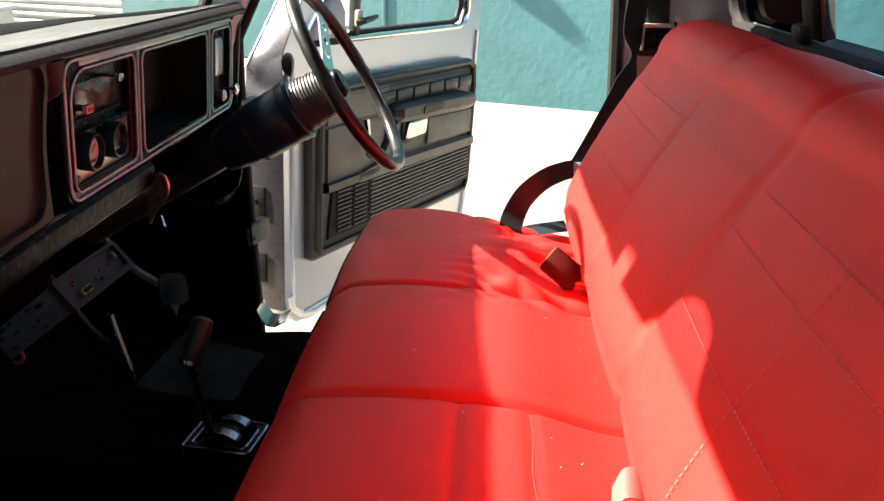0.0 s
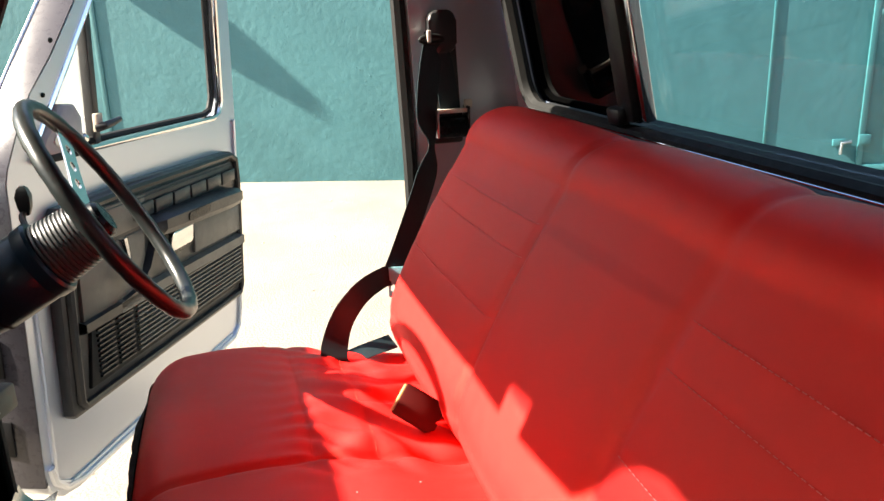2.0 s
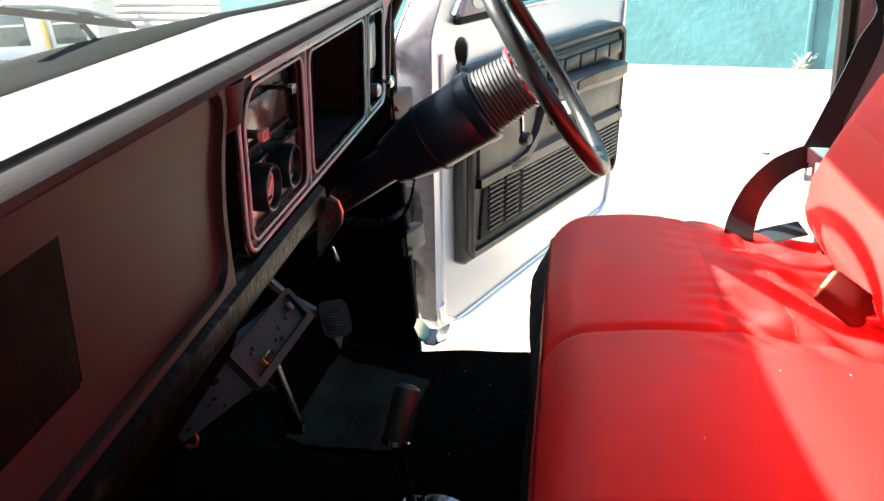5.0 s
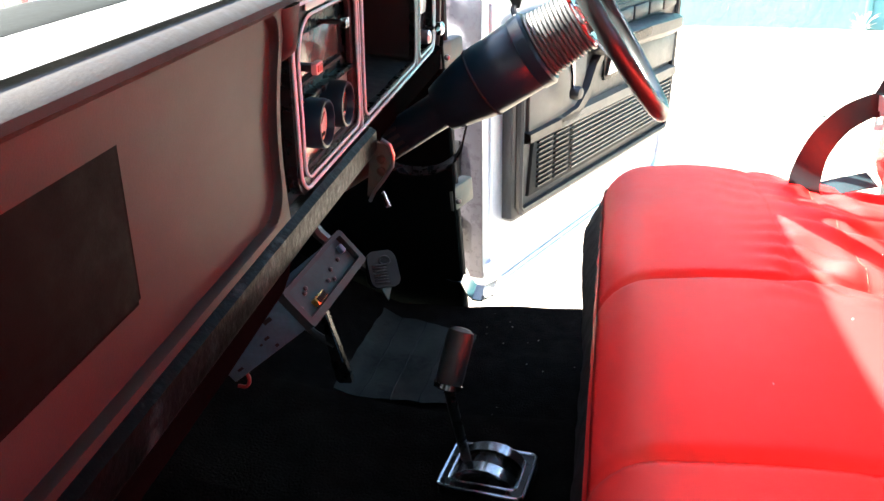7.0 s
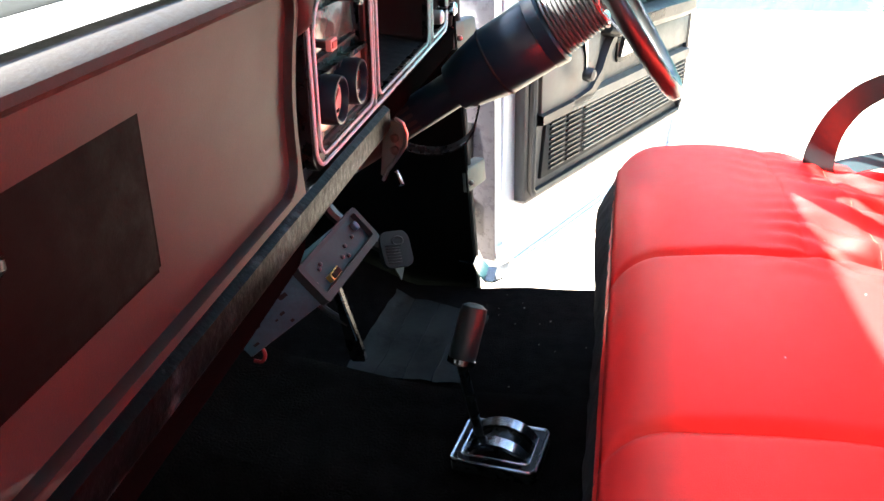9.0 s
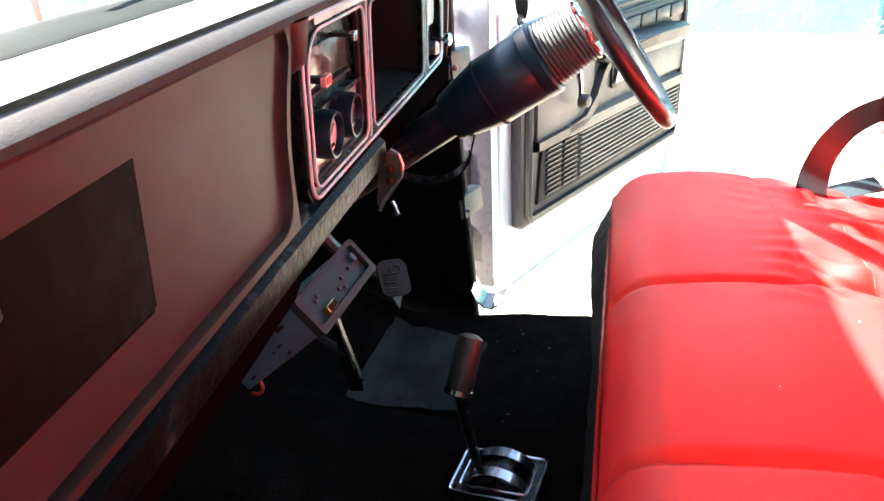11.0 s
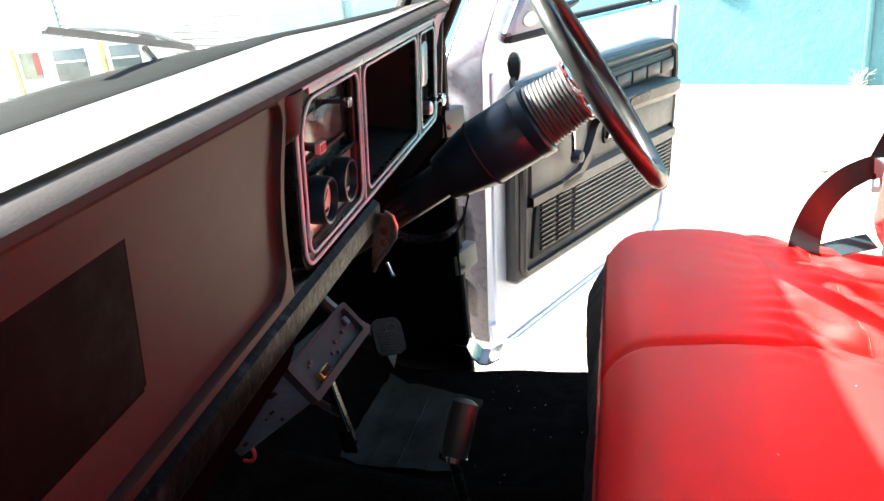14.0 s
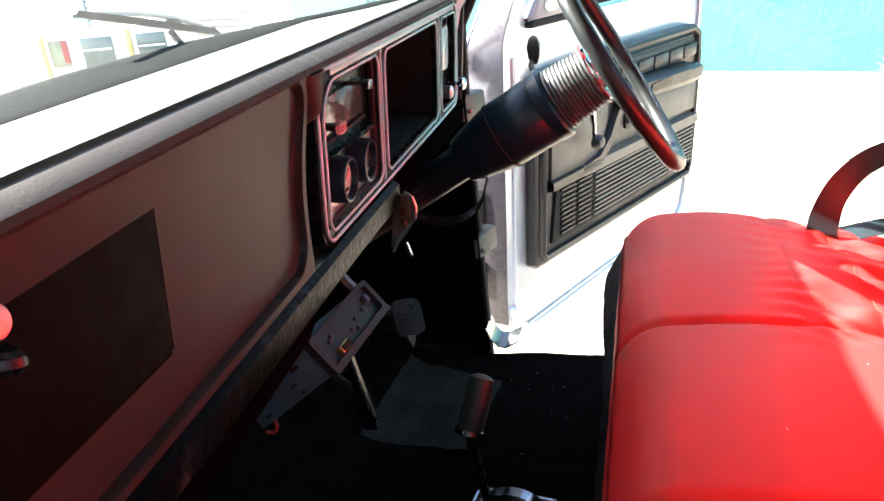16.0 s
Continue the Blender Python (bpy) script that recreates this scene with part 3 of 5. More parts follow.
# roof
roof_pts = [(-0.38, 1.735), (-0.30, 1.79), (-0.1, 1.83), (0.2, 1.84), (0.42, 1.82), (0.52, 1.77)]
single("cab_roof", loft([[Vector((x, YC + w * (0.80 - 0.03 * abs(w)), z - 0.04 * w * w)) for x, z in roof_pts] + [Vector((x, YC + w * 0.80, z + 0.035 - 0.04 * w * w)) for x, z in roof_pts[::-1]] for w in (-1, -0.9, -0.5, 0, 0.5, 0.9, 1)]),
       [SILVER_PAINT], "silver painted cab roof with a dark lining", "roof", "structure")
single("ceiling", grid(lambda u, v: Vector((-0.29 + 0.78 * u, YC - 0.70 + 1.40 * v, 1.755 + 0.02 * math.sin(math.pi * u))), 10, 10, None, 0.01), HEADLINER, "dark cloth headliner", "ceiling", "structure")
# Unseen visors; their lower edges are cut to outline the backrest's sun patch.
VISOR_EDGES = (((0.145, 1.577), (0.165, 1.577), (0.68, 1.577), (0.70, 1.577)),
               ((-0.76, 1.602), (-0.30, 1.602), (-0.255, 1.604), (-0.232, 1.620), (-0.200, 1.648), (-0.170, 1.655), (-0.140, 1.657), (-0.110, 1.650), (-0.085, 1.636), (-0.060, 1.606), (-0.050, 1.590), (-0.040, 1.582), (0.065, 1.577), (0.085, 1.577)))
for edge in VISOR_EDGES:
    ya, yb = edge[0][0], edge[-1][0]
    vis = thing("sun_visor", (-0.37, (ya + yb) / 2, 1.72), "grey vinyl sun visor folded down on the windscreen", "visor", "visors on the header")
    bm = loft([[Vector((-0.362 - 0.088 * k * low + o, y, 1.752 - 0.175 * k * low)) for k, o in ((0, 0), (0.5, 0.011), (1, 0.003), (1, -0.003), (0.5, -0.009), (0, -0.006))] for y, low in [(y, (1.752 - z) / 0.175) for y, z in edge]])
    part("panel", bm, VISOR, vis)
    part("rod", tube([(-0.362, ya, 1.752), (-0.362, yb, 1.752)], 0.005, 8), STEEL, vis)
single("header_rail", box((-0.380, YC, 1.710), (0.05, 1.36, 0.12), rot(0, -25, 0), 0.01), SILVER_PAINT, "silver painted windscreen header", "rail", "structure")


# windscreen, cowl, bonnet
def glass_base(y):
    d = abs(y - YC)
    return -0.79 + 0.13 * (d / 0.48) ** 2 if d < 0.5 else -0.649 + (d - 0.5) * 0.30


def screen_fn(u, v, o=0.0):
    y = YC + (-1 + 2 * u) * (0.80 - 0.09 * v)
    yb = YC + (-1 + 2 * u) * 0.80
    return Vector((glass_base(yb) * (1 - v) + v * (-0.41 + 0.05 * (2 * u - 1) ** 2) + o, y, 1.325 + 0.40 * v))


ws = thing("windscreen", (-0.75, YC, 1.33), "dusty curved windscreen glass in a black gasket", "windscreen", "", "structure")
pane = part("pane", grid(screen_fn, 24, 10), WINDSCREEN, ws)
pane.visible_shadow = False
part("shade_band", grid(lambda u, v: screen_fn(u, 0.775 + 0.225 * v, 0.005), 24, 3), SHADE_BAND, ws, "blue tinted shade band")
part("gasket", tube([screen_fn(i / 30, 0) + Vector((0, 0, -0.002)) for i in range(31)], 0.012, 8), RUBBER, ws, "black lower gasket")

cowl = single("cowl", grid(lambda u, v: Vector((glass_base(YC + (-1 + 2 * u) * 0.8) - 0.005 - 0.15 * v, YC + (-1 + 2 * u) * 0.82, 1.312 - 0.14 * v)), 20, 4, None, 0.02), SILVER_PAINT, "silver painted vent cowl below the windscreen", "cowl", "structure")


def hood_fn(u, v):
    x = -0.93 - 1.25 * u
    w = (-1 + 2 * v)
    return Vector((x, YC + 0.80 * w, 1.125 - 0.06 * u - 0.09 * u * u - 0.05 * abs(w) ** 4 + 0.012 * math.exp(-((abs(w) - 0.45) / 0.12) ** 2)))


single("bonnet", grid(hood_fn, 16, 30, None, 0.02), SILVER_PAINT, "silver white painted bonnet in the sun", "bonnet", "structure")
for side, nm in ((1, "fender_driver"), (-1, "fender_passenger")):
    bm = grid(lambda u, v: Vector((-0.62 - 1.58 * u, YC + side * (0.80 + 0.11 * math.sin(min(1, v * 2.2) * math.pi / 2)), 1.05 - 0.10 * u - 0.54 * v * v)), 16, 10, None, 0.012)
    single(nm, bm, SILVER_PAINT, "silver painted front fender", "fender", "structure")

wp = thing("wiper", (-0.80, 0.2, 1.36), "black windscreen wiper resting low on the glass", "wiper")
W0, W1 = Vector((-0.80, 0.020, 1.400)), Vector((-0.80, 0.338, 1.334))
part("blade", loft([[W0.lerp(W1, k) + Vector((o, 0, h)) for o, h in ((-0.004, 0.0), (0.003, 0.0), (0.002, w), (-0.003, w))] for k, w in ((0.0, 0.004), (0.02, 0.009), (0.4, 0.010), (0.97, 0.010), (1.0, 0.005))]), RUBBER, wp)
part("bridge", tube([W0.lerp(W1, k) + Vector((-0.004, 0, h)) for k, h in ((0.16, 0.010), (0.42, 0.017), (0.66, 0.018), (0.95, 0.010))], 0.0035, 6), STEEL, wp, "grey bridge over the blade")
part("clip", box(W0.lerp(W1, 0.66) + Vector((-0.006, 0, 0.012)), (0.010, 0.030, 0.014), rot(-12, 0, 0), 0.002), PLASTIC_BLACK, wp)
part("arm", tube([(-0.835, 0.300, 1.285), (-0.815, 0.262, 1.322), (-0.806, 0.218, 1.356)], 0.005, 6), DARK_METAL, wp, "dark wiper arm")

# ---- driver's door, swung open ----
PALE_PLATE = surface("pale_latch_plate", (0.42, 0.36, 0.28), 0.45)
DO = Vector((-0.435, 1.05, 0.0))
DU, DN = Vector((0.441, 0.898, 0)).normalized(), Vector((0.898, -0.441, 0)).normalized()
DL = 0.07
DOOR = Matrix(((DU.x, DL * DN.x, DN.x, DO.x - DL * 0.62 * DN.x), (DU.y, DL * DN.y, DN.y, DO.y - DL * 0.62 * DN.y), (0, 1, 0, 0), (0, 0, 0, 1)))
# local axes: along the door from its hinges, up, inwards


def dpart(name, bm, m, parent, label="", smooth=38.0):
    bm.transform(DOOR)
    return part(name, bm, m, parent, label, smooth)


door = thing("door_1", DOOR @ Vector((0.45, 0.42, 0)), "open driver's door with black moulded inner panel", "door", "", "structure")
I4 = Matrix()
shell = [(-0.085, 0.50), (-0.072, 0.452), (-0.035, 0.415), (0.03, 0.40), (0.95, 0.40), (1.0, 0.43), (1.016, 0.50), (1.018, 1.20), (0.996, 1.62), (0.95, 1.70), (0.36, 1.70), (0.29, 1.652), (0.099, 1.441), (0.019, 1.369), (-0.039, 1.287), (-0.074, 1.226), (-0.085, 1.195), (-0.085, 1.19)]
hole = [(0.0, 1.24), (0.03, 1.225), (0.86, 1.205), (0.905, 1.215), (0.925, 1.255), (0.912, 1.58), (0.88, 1.62), (0.385, 1.62), (0.335, 1.60), (0.26, 1.56), (0.165, 1.44)]
dpart("shell", slab([p for p in shell if p[1] < 1.18] + [(1.018, 1.19)] + [(-0.085, 1.19)], I4, -0.16, -0.034), SILVER_PAINT, door, "silver white painted door shell")
# Black strip added to darken the ledge, which should lie in shade.
dpart("ledge_strip", box((0.10, 1.1935, -0.117), (0.368, 0.007, 0.090), None, 0.002), RUBBER, door, "black strip added on the door ledge")
dpart("window_frame", slab(shell, I4, -0.072, -0.03, holes=[hole]), SILVER_PAINT, door, "silver white painted window frame")
# pressed step round the inner sheet
dpart("flange", tube([(x * 0.965 + 0.014, (y - 0.8) * 0.955 + 0.8, -0.028) for x, y in shell[:8]], 0.010, 8), SILVER_PAINT, door)
dpart("seal", tube([(-0.05, 1.16, -0.03), (-0.052, 0.8, -0.03), (-0.052, 0.47, -0.03), (0.0, 0.432, -0.03), (0.92, 0.432, -0.03)], 0.007, 8), SILVER_PAINT, door)
dpart("window_seal", tube([(x, y, -0.034) for x, y in hole], 0.010, 8, True, up=(0, 0, 1)), CHROME, door, "bright window channel")
dpart("window_seal", tube([(x + (0.012 if x < 0.5 else -0.012), y + (0.012 if y < 1.3 else -0.012), -0.06) for x, y in hole], 0.011, 8, True, up=(0, 0, 1)), RUBBER, door, "black window channel lining")
dpart("vent_post", box((0.268, 1.41, -0.06), (0.022, 0.42, 0.03), None, 0.004), PLASTIC_BLACK, door, "black vent window post")
vp = dpart("vent_pane", slab([(0.005, 1.238), (0.256, 1.222), (0.256, 1.55), (0.165, 1.44)], I4, -0.075, -0.070), VENT, door, "dusty triangular vent pane")
vp.visible_shadow = False
lt = dpart("vent_latch", tube([(0.255, 1.262, -0.040), (0.262, 1.268, -0.018), (0.285, 1.272, -0.014), (0.318, 1.276, -0.016)], [0.011, 0.010, 0.009, 0.007], 10), PLASTIC_BLACK, door, "black vent window latch")
dpart("latch_base", box((0.262, 1.275, -0.040), (0.024, 0.045, 0.014), None, 0.003), PALE_PLATE, lt, "pale latch plate")
for s_, z_ in ((0.09, 1.475), (0.045, 1.362)):
    dpart("screw", revolve([(0.006, 0), (0.005, 0.004), (0.001, 0.005)], Matrix.Translation((s_ + 0.012, z_, -0.031)), 10), DARK_METAL, door)
# moulded panel
PX0, PX1, PZ0, PZ1 = 0.0, 0.965, 0.60, 1.115
outline = [(PX0 + 0.012, PZ0), (PX1 - 0.012, PZ0 - 0.03), (PX1, PZ0 - 0.018), (PX1 - 0.002, PZ1 - 0.08), (PX1 - 0.015, PZ1 - 0.045), (PX1 - 0.05, PZ1 - 0.025), (0.30, PZ1), (PX0 + 0.03, PZ1 + 0.0), (PX0, PZ1 - 0.03), (PX0, PZ0 + 0.012)]
panel = dpart("panel", slab(outline, I4, -0.03, 0.0, None, 0.010), DOOR_PLASTIC, door, "dusty black moulded door panel")
# raised rim at the front and below
dpart("rim", tube([(0.028, 1.07, 0.003), (0.026, 0.64, 0.003), (0.04, 0.622, 0.003), (0.93, 0.592, 0.003), (0.945, 0.62, 0.003), (0.945, 0.99, 0.003), (0.93, 1.06, 0.004), (0.89, 1.082, 0.004), (0.30, 1.10, 0.004), (0.07, 1.10, 0.004)], 0.012, 8), PLASTIC_BLACK, panel)
# padded upper recess
dpart("upper_insert", slab([(0.14, 0.985), (0.90, 0.965), (0.915, 0.985), (0.905, 1.045), (0.88, 1.064), (0.16, 1.085)], I4, 0.0, 0.006, None, 0.003), PLASTIC_BLACK, panel)
for a in range(6):
    s0 = 0.30 + a * 0.102
    dpart("pad", box((s0 + 0.05, 1.033 - 0.0125 * a * 0.25, 0.010), (0.092, 0.040, 0.012), None, 0.005), DOOR_PLASTIC, panel)
for z in (1.060, 1.068):
    dpart("groove", tube([(0.17, z + 0.012, 0.007), (0.88, z - 0.008, 0.007)], 0.0022, 6), DOOR_PLASTIC, panel)
# armrest
arm_r = [[Vector((s_, zc + b, o)) for b, o in ((-0.030 * k, 0.0), (-0.030 * k, 0.050 * k), (-0.012 * k, 0.066 * k), (0.018 * k, 0.066 * k), (0.030 * k, 0.045 * k), (0.030 * k, 0.0))] for s_, zc, k in ((0.36, 0.985, 0.55), (0.38, 0.983, 0.9), (0.46, 0.980, 1.0), (0.62, 0.970, 1.0), (0.80, 0.958, 1.0), (0.862, 0.953, 0.9), (0.88, 0.951, 0.6))]
dpart("armrest", loft(arm_r), PLASTIC_BLACK, panel, "black padded armrest")
dpart("armrest_cup", slab(rrect(0.13, 0.024, 0.01), Matrix.Translation((0.55, 0.978, 0.066)), -0.002, 0.003), GLOSS_BLACK, panel)
# tiles either side of the inside handle
dpart("tile", slab([(0.62, 0.832), (0.945, 0.815), (0.945, 0.905), (0.62, 0.925)], I4, 0.0, 0.010, None, 0.005), DOOR_TILE, panel)
dpart("tile", slab([(0.06, 0.83), (0.30, 0.826), (0.345, 0.91), (0.35, 0.985), (0.06, 0.99)], I4, 0.0, 0.010, None, 0.005), DOOR_TILE, panel)
dpart("tile", slab([(0.06, 0.998), (0.35, 0.993), (0.37, 1.075), (0.075, 1.085)], I4, 0.0, 0.008, None, 0.005), DOOR_TILE, panel)
# sweep that runs from the armrest to the louvres
dpart("sweep", loft([[Vector((s_, z + w * b, o)) for b, o in ((-1, 0.0), (-0.7, 0.022), (0.7, 0.022), (1, 0.0))] for s_, z, w in ((0.05, 0.818, 0.016), (0.20, 0.815, 0.017), (0.29, 0.822, 0.02), (0.345, 0.86, 0.024), (0.38, 0.915, 0.024), (0.42, 0.95, 0.02))], False), PLASTIC_BLACK, panel)
dpart("sweep", loft([[Vector((s_, z + 0.02 * b, o)) for b, o in ((-1, 0.0), (-0.7, 0.022), (0.7, 0.022), (1, 0.0))] for s_, z in ((0.20, 0.815), (0.60, 0.80), (0.945, 0.783))], False), DOOR_TILE, panel)
# inside handle
hr = dpart("handle_cup", slab(rrect(0.165, 0.085, 0.015), Matrix.Translation((0.540, 0.905, 0.0)), 0.0, 0.006, None, 0.002), GLOSS_BLACK, panel, "black handle recess")
dpart("handle", slab([(-0.062, -0.030), (0.040, -0.024), (0.048, -0.016), (0.052, 0.030), (-0.036, 0.026), (-0.046, 0.020)], Matrix.Translation((0.528, 0.908, 0.006)) @ rot(0, -8, 0), 0.004, 0.018, None, 0.004), CHROME, hr, "chrome inside door handle")
# speaker louvres
lo = dpart("louvre_frame", slab([(0.065, 0.655), (0.94, 0.628), (0.94, 0.765), (0.085, 0.803)], I4, 0.0, 0.010, None, 0.004), RUBBER, panel)
for i in range(10):
    z = 0.010 + i * 0.0135
    lean_z = lambda s_: 0.663 + (0.627 - 0.655) / 0.875 * (s_ - 0.065) + z
    dpart("louvre", loft([[Vector((s_, lean_z(s_) + b, o)) for b, o in ((-0.0045, 0.009), (-0.001, 0.0175), (0.0035, 0.0175), (0.0040, 0.009))] for s_ in (0.275, 0.925)]), DOOR_TILE, lo)
for c in range(2):
    for i in range(10):
        z = 0.010 + i * 0.0135
        s0 = 0.10 + c * 0.085
        dpart("louvre", loft([[Vector((s_, 0.662 - 0.032 * (s_ - 0.065) + z + b, o)) for b, o in ((-0.003, 0.009), (0.0, 0.017), (0.004, 0.017), (0.004, 0.009))] for s_ in (s0, s0 + 0.068)]), PLASTIC_BLACK, lo)
# window crank
ck = dpart("crank", tube([(0.215, 0.995, 0.03), (0.222, 0.94, 0.036), (0.225, 0.90, 0.036)], [0.012, 0.007, 0.007], 8), CHROME, panel, "chrome window crank")
dpart("crank_knob", revolve([(0.004, 0.03), (0.017, 0.035), (0.019, 0.05), (0.014, 0.06), (0.002, 0.062)], Matrix.Translation((0.226, 0.893, 0)), 16), PLASTIC_BLACK, ck, "black crank knob")
# door edge: striker plate and stripe of shade gap at the hinge side
end_in = [(-0.086, 0.47), (-0.086, 0.80), (-0.086, 1.10), (-0.088, 1.195), (-0.077, 1.226), (-0.042, 1.287), (0.016, 1.369), (0.096, 1.443), (0.286, 1.654)]
end_out = [(-0.093, 0.47, -0.158), (-0.093, 0.80, -0.158), (-0.098, 1.10, -0.148), (-0.120, 1.172, -0.122), (-0.095, 1.206, -0.120), (-0.061, 1.248, -0.120), (0.023, 1.355, -0.120), (0.093, 1.441, -0.118), (0.27, 1.654, -0.110)]
# The end face is darkened by colour to stand for its shaded side.
dpart("end_face", loft([[Vector(v) for v in ((a, b, -0.031), (0.75 * a + 0.25 * c - 0.004, 0.75 * b + 0.25 * d, 0.25 * o - 0.028), (0.3 * a + 0.7 * c - 0.004, 0.3 * b + 0.7 * d, 0.7 * o - 0.009), (c, d, o), (c + 0.016, d - 0.004, o), (a + 0.016, b - 0.004, -0.040))] for (a, b), (c, d, o) in zip(end_in, end_out)]), END_PAINT, door, "silver painted door end with its shade in the paint", 60)
# Thin lip in the full silver draws the highlight along the edge.
dpart("outer_lip", tube([(c, d, o - 0.002) for c, d, o in end_out[3:]], 0.0042, 8), SILVER_PAINT, door, "door edge lip left bright for its highlight")
# Flat dark plates paint the shade of the hinge pockets.
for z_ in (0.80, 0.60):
    e_ = dpart("stamping", box((-0.0955, z_, -0.12), (0.004, 0.09, 0.060), None, 0.0015), JAMB, door, "hinge pocket with its recess shade painted")
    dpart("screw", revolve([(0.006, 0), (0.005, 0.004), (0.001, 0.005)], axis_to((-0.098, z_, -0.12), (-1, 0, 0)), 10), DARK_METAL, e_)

pod = thing("speaker_pod", DOOR @ Vector((0.095, 1.22, -0.04)), "grey speaker pod with a black base in the door corner", "speaker")
dpart("housing", slab([(-0.075, -0.045), (0.07, -0.045), (0.078, -0.03), (0.078, 0.03), (0.055, 0.062), (0.015, 0.066), (-0.055, 0.0), (-0.082, -0.03)], Matrix.Translation((0.085, 1.272, -0.045)), 0.0, 0.035, None, 0.012), surface("grey_pod_plastic", (0.30, 0.295, 0.29), 0.45), pod)
dpart("base", slab([(-0.085, -0.014), (0.08, -0.02), (0.09, 0.0), (0.08, 0.012), (-0.08, 0.016), (-0.092, 0.0)], Matrix.Translation((0.088, 1.226, -0.05)) @ Matrix.Diagonal((0.96, 0.6, 1, 1)), 0.0, 0.042, None, 0.005), RUBBER, pod, "black pod base")
dpart("oval_badge", slab([(0.034 * math.cos(a), 0.017 * math.sin(a)) for a in [i * math.pi / 12 for i in range(24)]], Matrix.Translation((0.085, 1.262, -0.010)), 0, 0.003), STEEL, pod, "plain grey oval badge")
dpart("stud", revolve([(0.012, 0), (0.012, 0.02), (0.008, 0.026), (0.001, 0.027)], Matrix.Translation((0.175, 1.25, -0.04)), 14), CHROME, pod, "bright stud")
rvm = thing("rear_view_mirror", (-0.36, 0.10, 1.66), "black framed rear-view mirror on the header", "mirror")
part("housing", slab(rrect(0.24, 0.085, 0.02), pose(-0.405, 0.10, 1.642, 90, 0, 96), -0.012, 0.008, None, 0.005), PLASTIC_BLACK, rvm)
part("glass", slab(rrect(0.225, 0.070, 0.016), pose(-0.3945, 0.10, 1.642, 90, 0, 96), -0.001, 0.001), CHROME, rvm, "mirror glass")
part("stem", tube([(-0.41, 0.10, 1.66), (-0.385, 0.10, 1.71)], 0.007, 8), STEEL, rvm)
# ---- dashboard ----
dash = thing("dashboard", (-0.6, YC, 1.10), "dusty dark brown moulded dashboard with a bright-trimmed bezel", "dashboard")
DY0, DY1 = -0.82, 0.765

# top pad, rolled at its rear edge
pad_prof = [(-0.80, 1.300), (-0.80, 1.327), (-0.66, 1.338), (-0.52, 1.358), (-0.475, 1.364), (-0.452, 1.361), (-0.441, 1.354), (-0.440, 1.349), (-0.446, 1.3445), (-0.47, 1.342), (-0.54, 1.310)]
ys = [DY0, -0.6, -0.3, -0.17, -0.14, -0.11, 0.0, 0.3, 0.55, 0.70, 0.735, 0.748]
rings = []
for y in ys:
    k = smooth01((y - 0.70) / 0.065)
    rings.append([Vector((max(x - (0.035 * (y + 0.15) if x > -0.6 else 0), glass_base(y) + 0.012) - 0.012 * k * (x > -0.6), y, z + 0.009 * smooth01((y + 0.17) / 0.06) * (z < 1.345 and x > -0.5) - 0.006 * k - 0.008 * (y + 0.8))) for x, z in pad_prof])
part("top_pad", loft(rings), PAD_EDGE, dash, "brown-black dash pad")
# Separate top sheet, lighter than the roll: sunlight is in its colour.
part("dusty_sunlit_top", grid(lambda u, v: Vector((max(-0.665, glass_base(DY0 + 1.56 * u) + 0.040) * (1 - v) + v * (-0.462 - 0.035 * (DY0 + 1.56 * u + 0.15)), DY0 + 1.56 * u, 1.3415 + 0.0245 * v - 0.013 * u * v)), 40, 6, None, 0.003), DASH_PAD, dash, "dusty pad top paled for the sun on it")
# The strip's base is greyed to carry the windscreen's haze.
part("vent_strip", loft([[Vector((glass_base(y) + 0.010, y, 1.332)), Vector((glass_base(y) + 0.010, y, 1.346)), Vector((max(-0.664, glass_base(y) + 0.040), y, 1.3455)), Vector((max(-0.656, glass_base(y) + 0.046), y, 1.343)), Vector((max(-0.656, glass_base(y) + 0.046), y, 1.332))] for y in [-0.58 + 0.04 * i for i in range(33)]]), surface("hazed_demister_vinyl", (0.005, 0.0065, 0.0062), 0.8, var=0.25, scale=9, spec=0.02), dash, "dark demister strip greyed for windscreen haze")

# passenger face: shallow concave panel between the pad and the lower rail
def face_fn(u, v):
    y = DY0 + (-0.1355 - DY0) * (1 - (1 - u) ** 2)
    z = 1.346 - 0.202 * v
    x = -0.450 - 0.035 * (y + 0.15) - 0.032 * v - 0.008 * math.sin(math.pi * v)
    dr, dt, db = -0.1440 - y, 1.342 - z, z - 1.152
    rr = 0.034
    dv = min(dt, db)
    d = rr - math.hypot(rr - dr, rr - dv) if dr < rr and dv < rr else min(dr, dv)
    return Vector((x + 0.004 - 0.008 * smooth01(d / 0.003), y, z))


part("face", grid(face_fn, 160, 110, None, 0.02), DASH_PLASTIC, dash, "brown-black moulded dash face", 25)
# Edge of the dash face, coloured black to hold the gap's shade.
part("face_return", grid(lambda u, v: face_fn(1.0, v) + Vector((-0.055 * u, 0.0005 + 0.012 * u * u, 0)), 6, 30, None, 0.004), RUBBER, dash, "dash face return beside the bezel, shade put in its black")
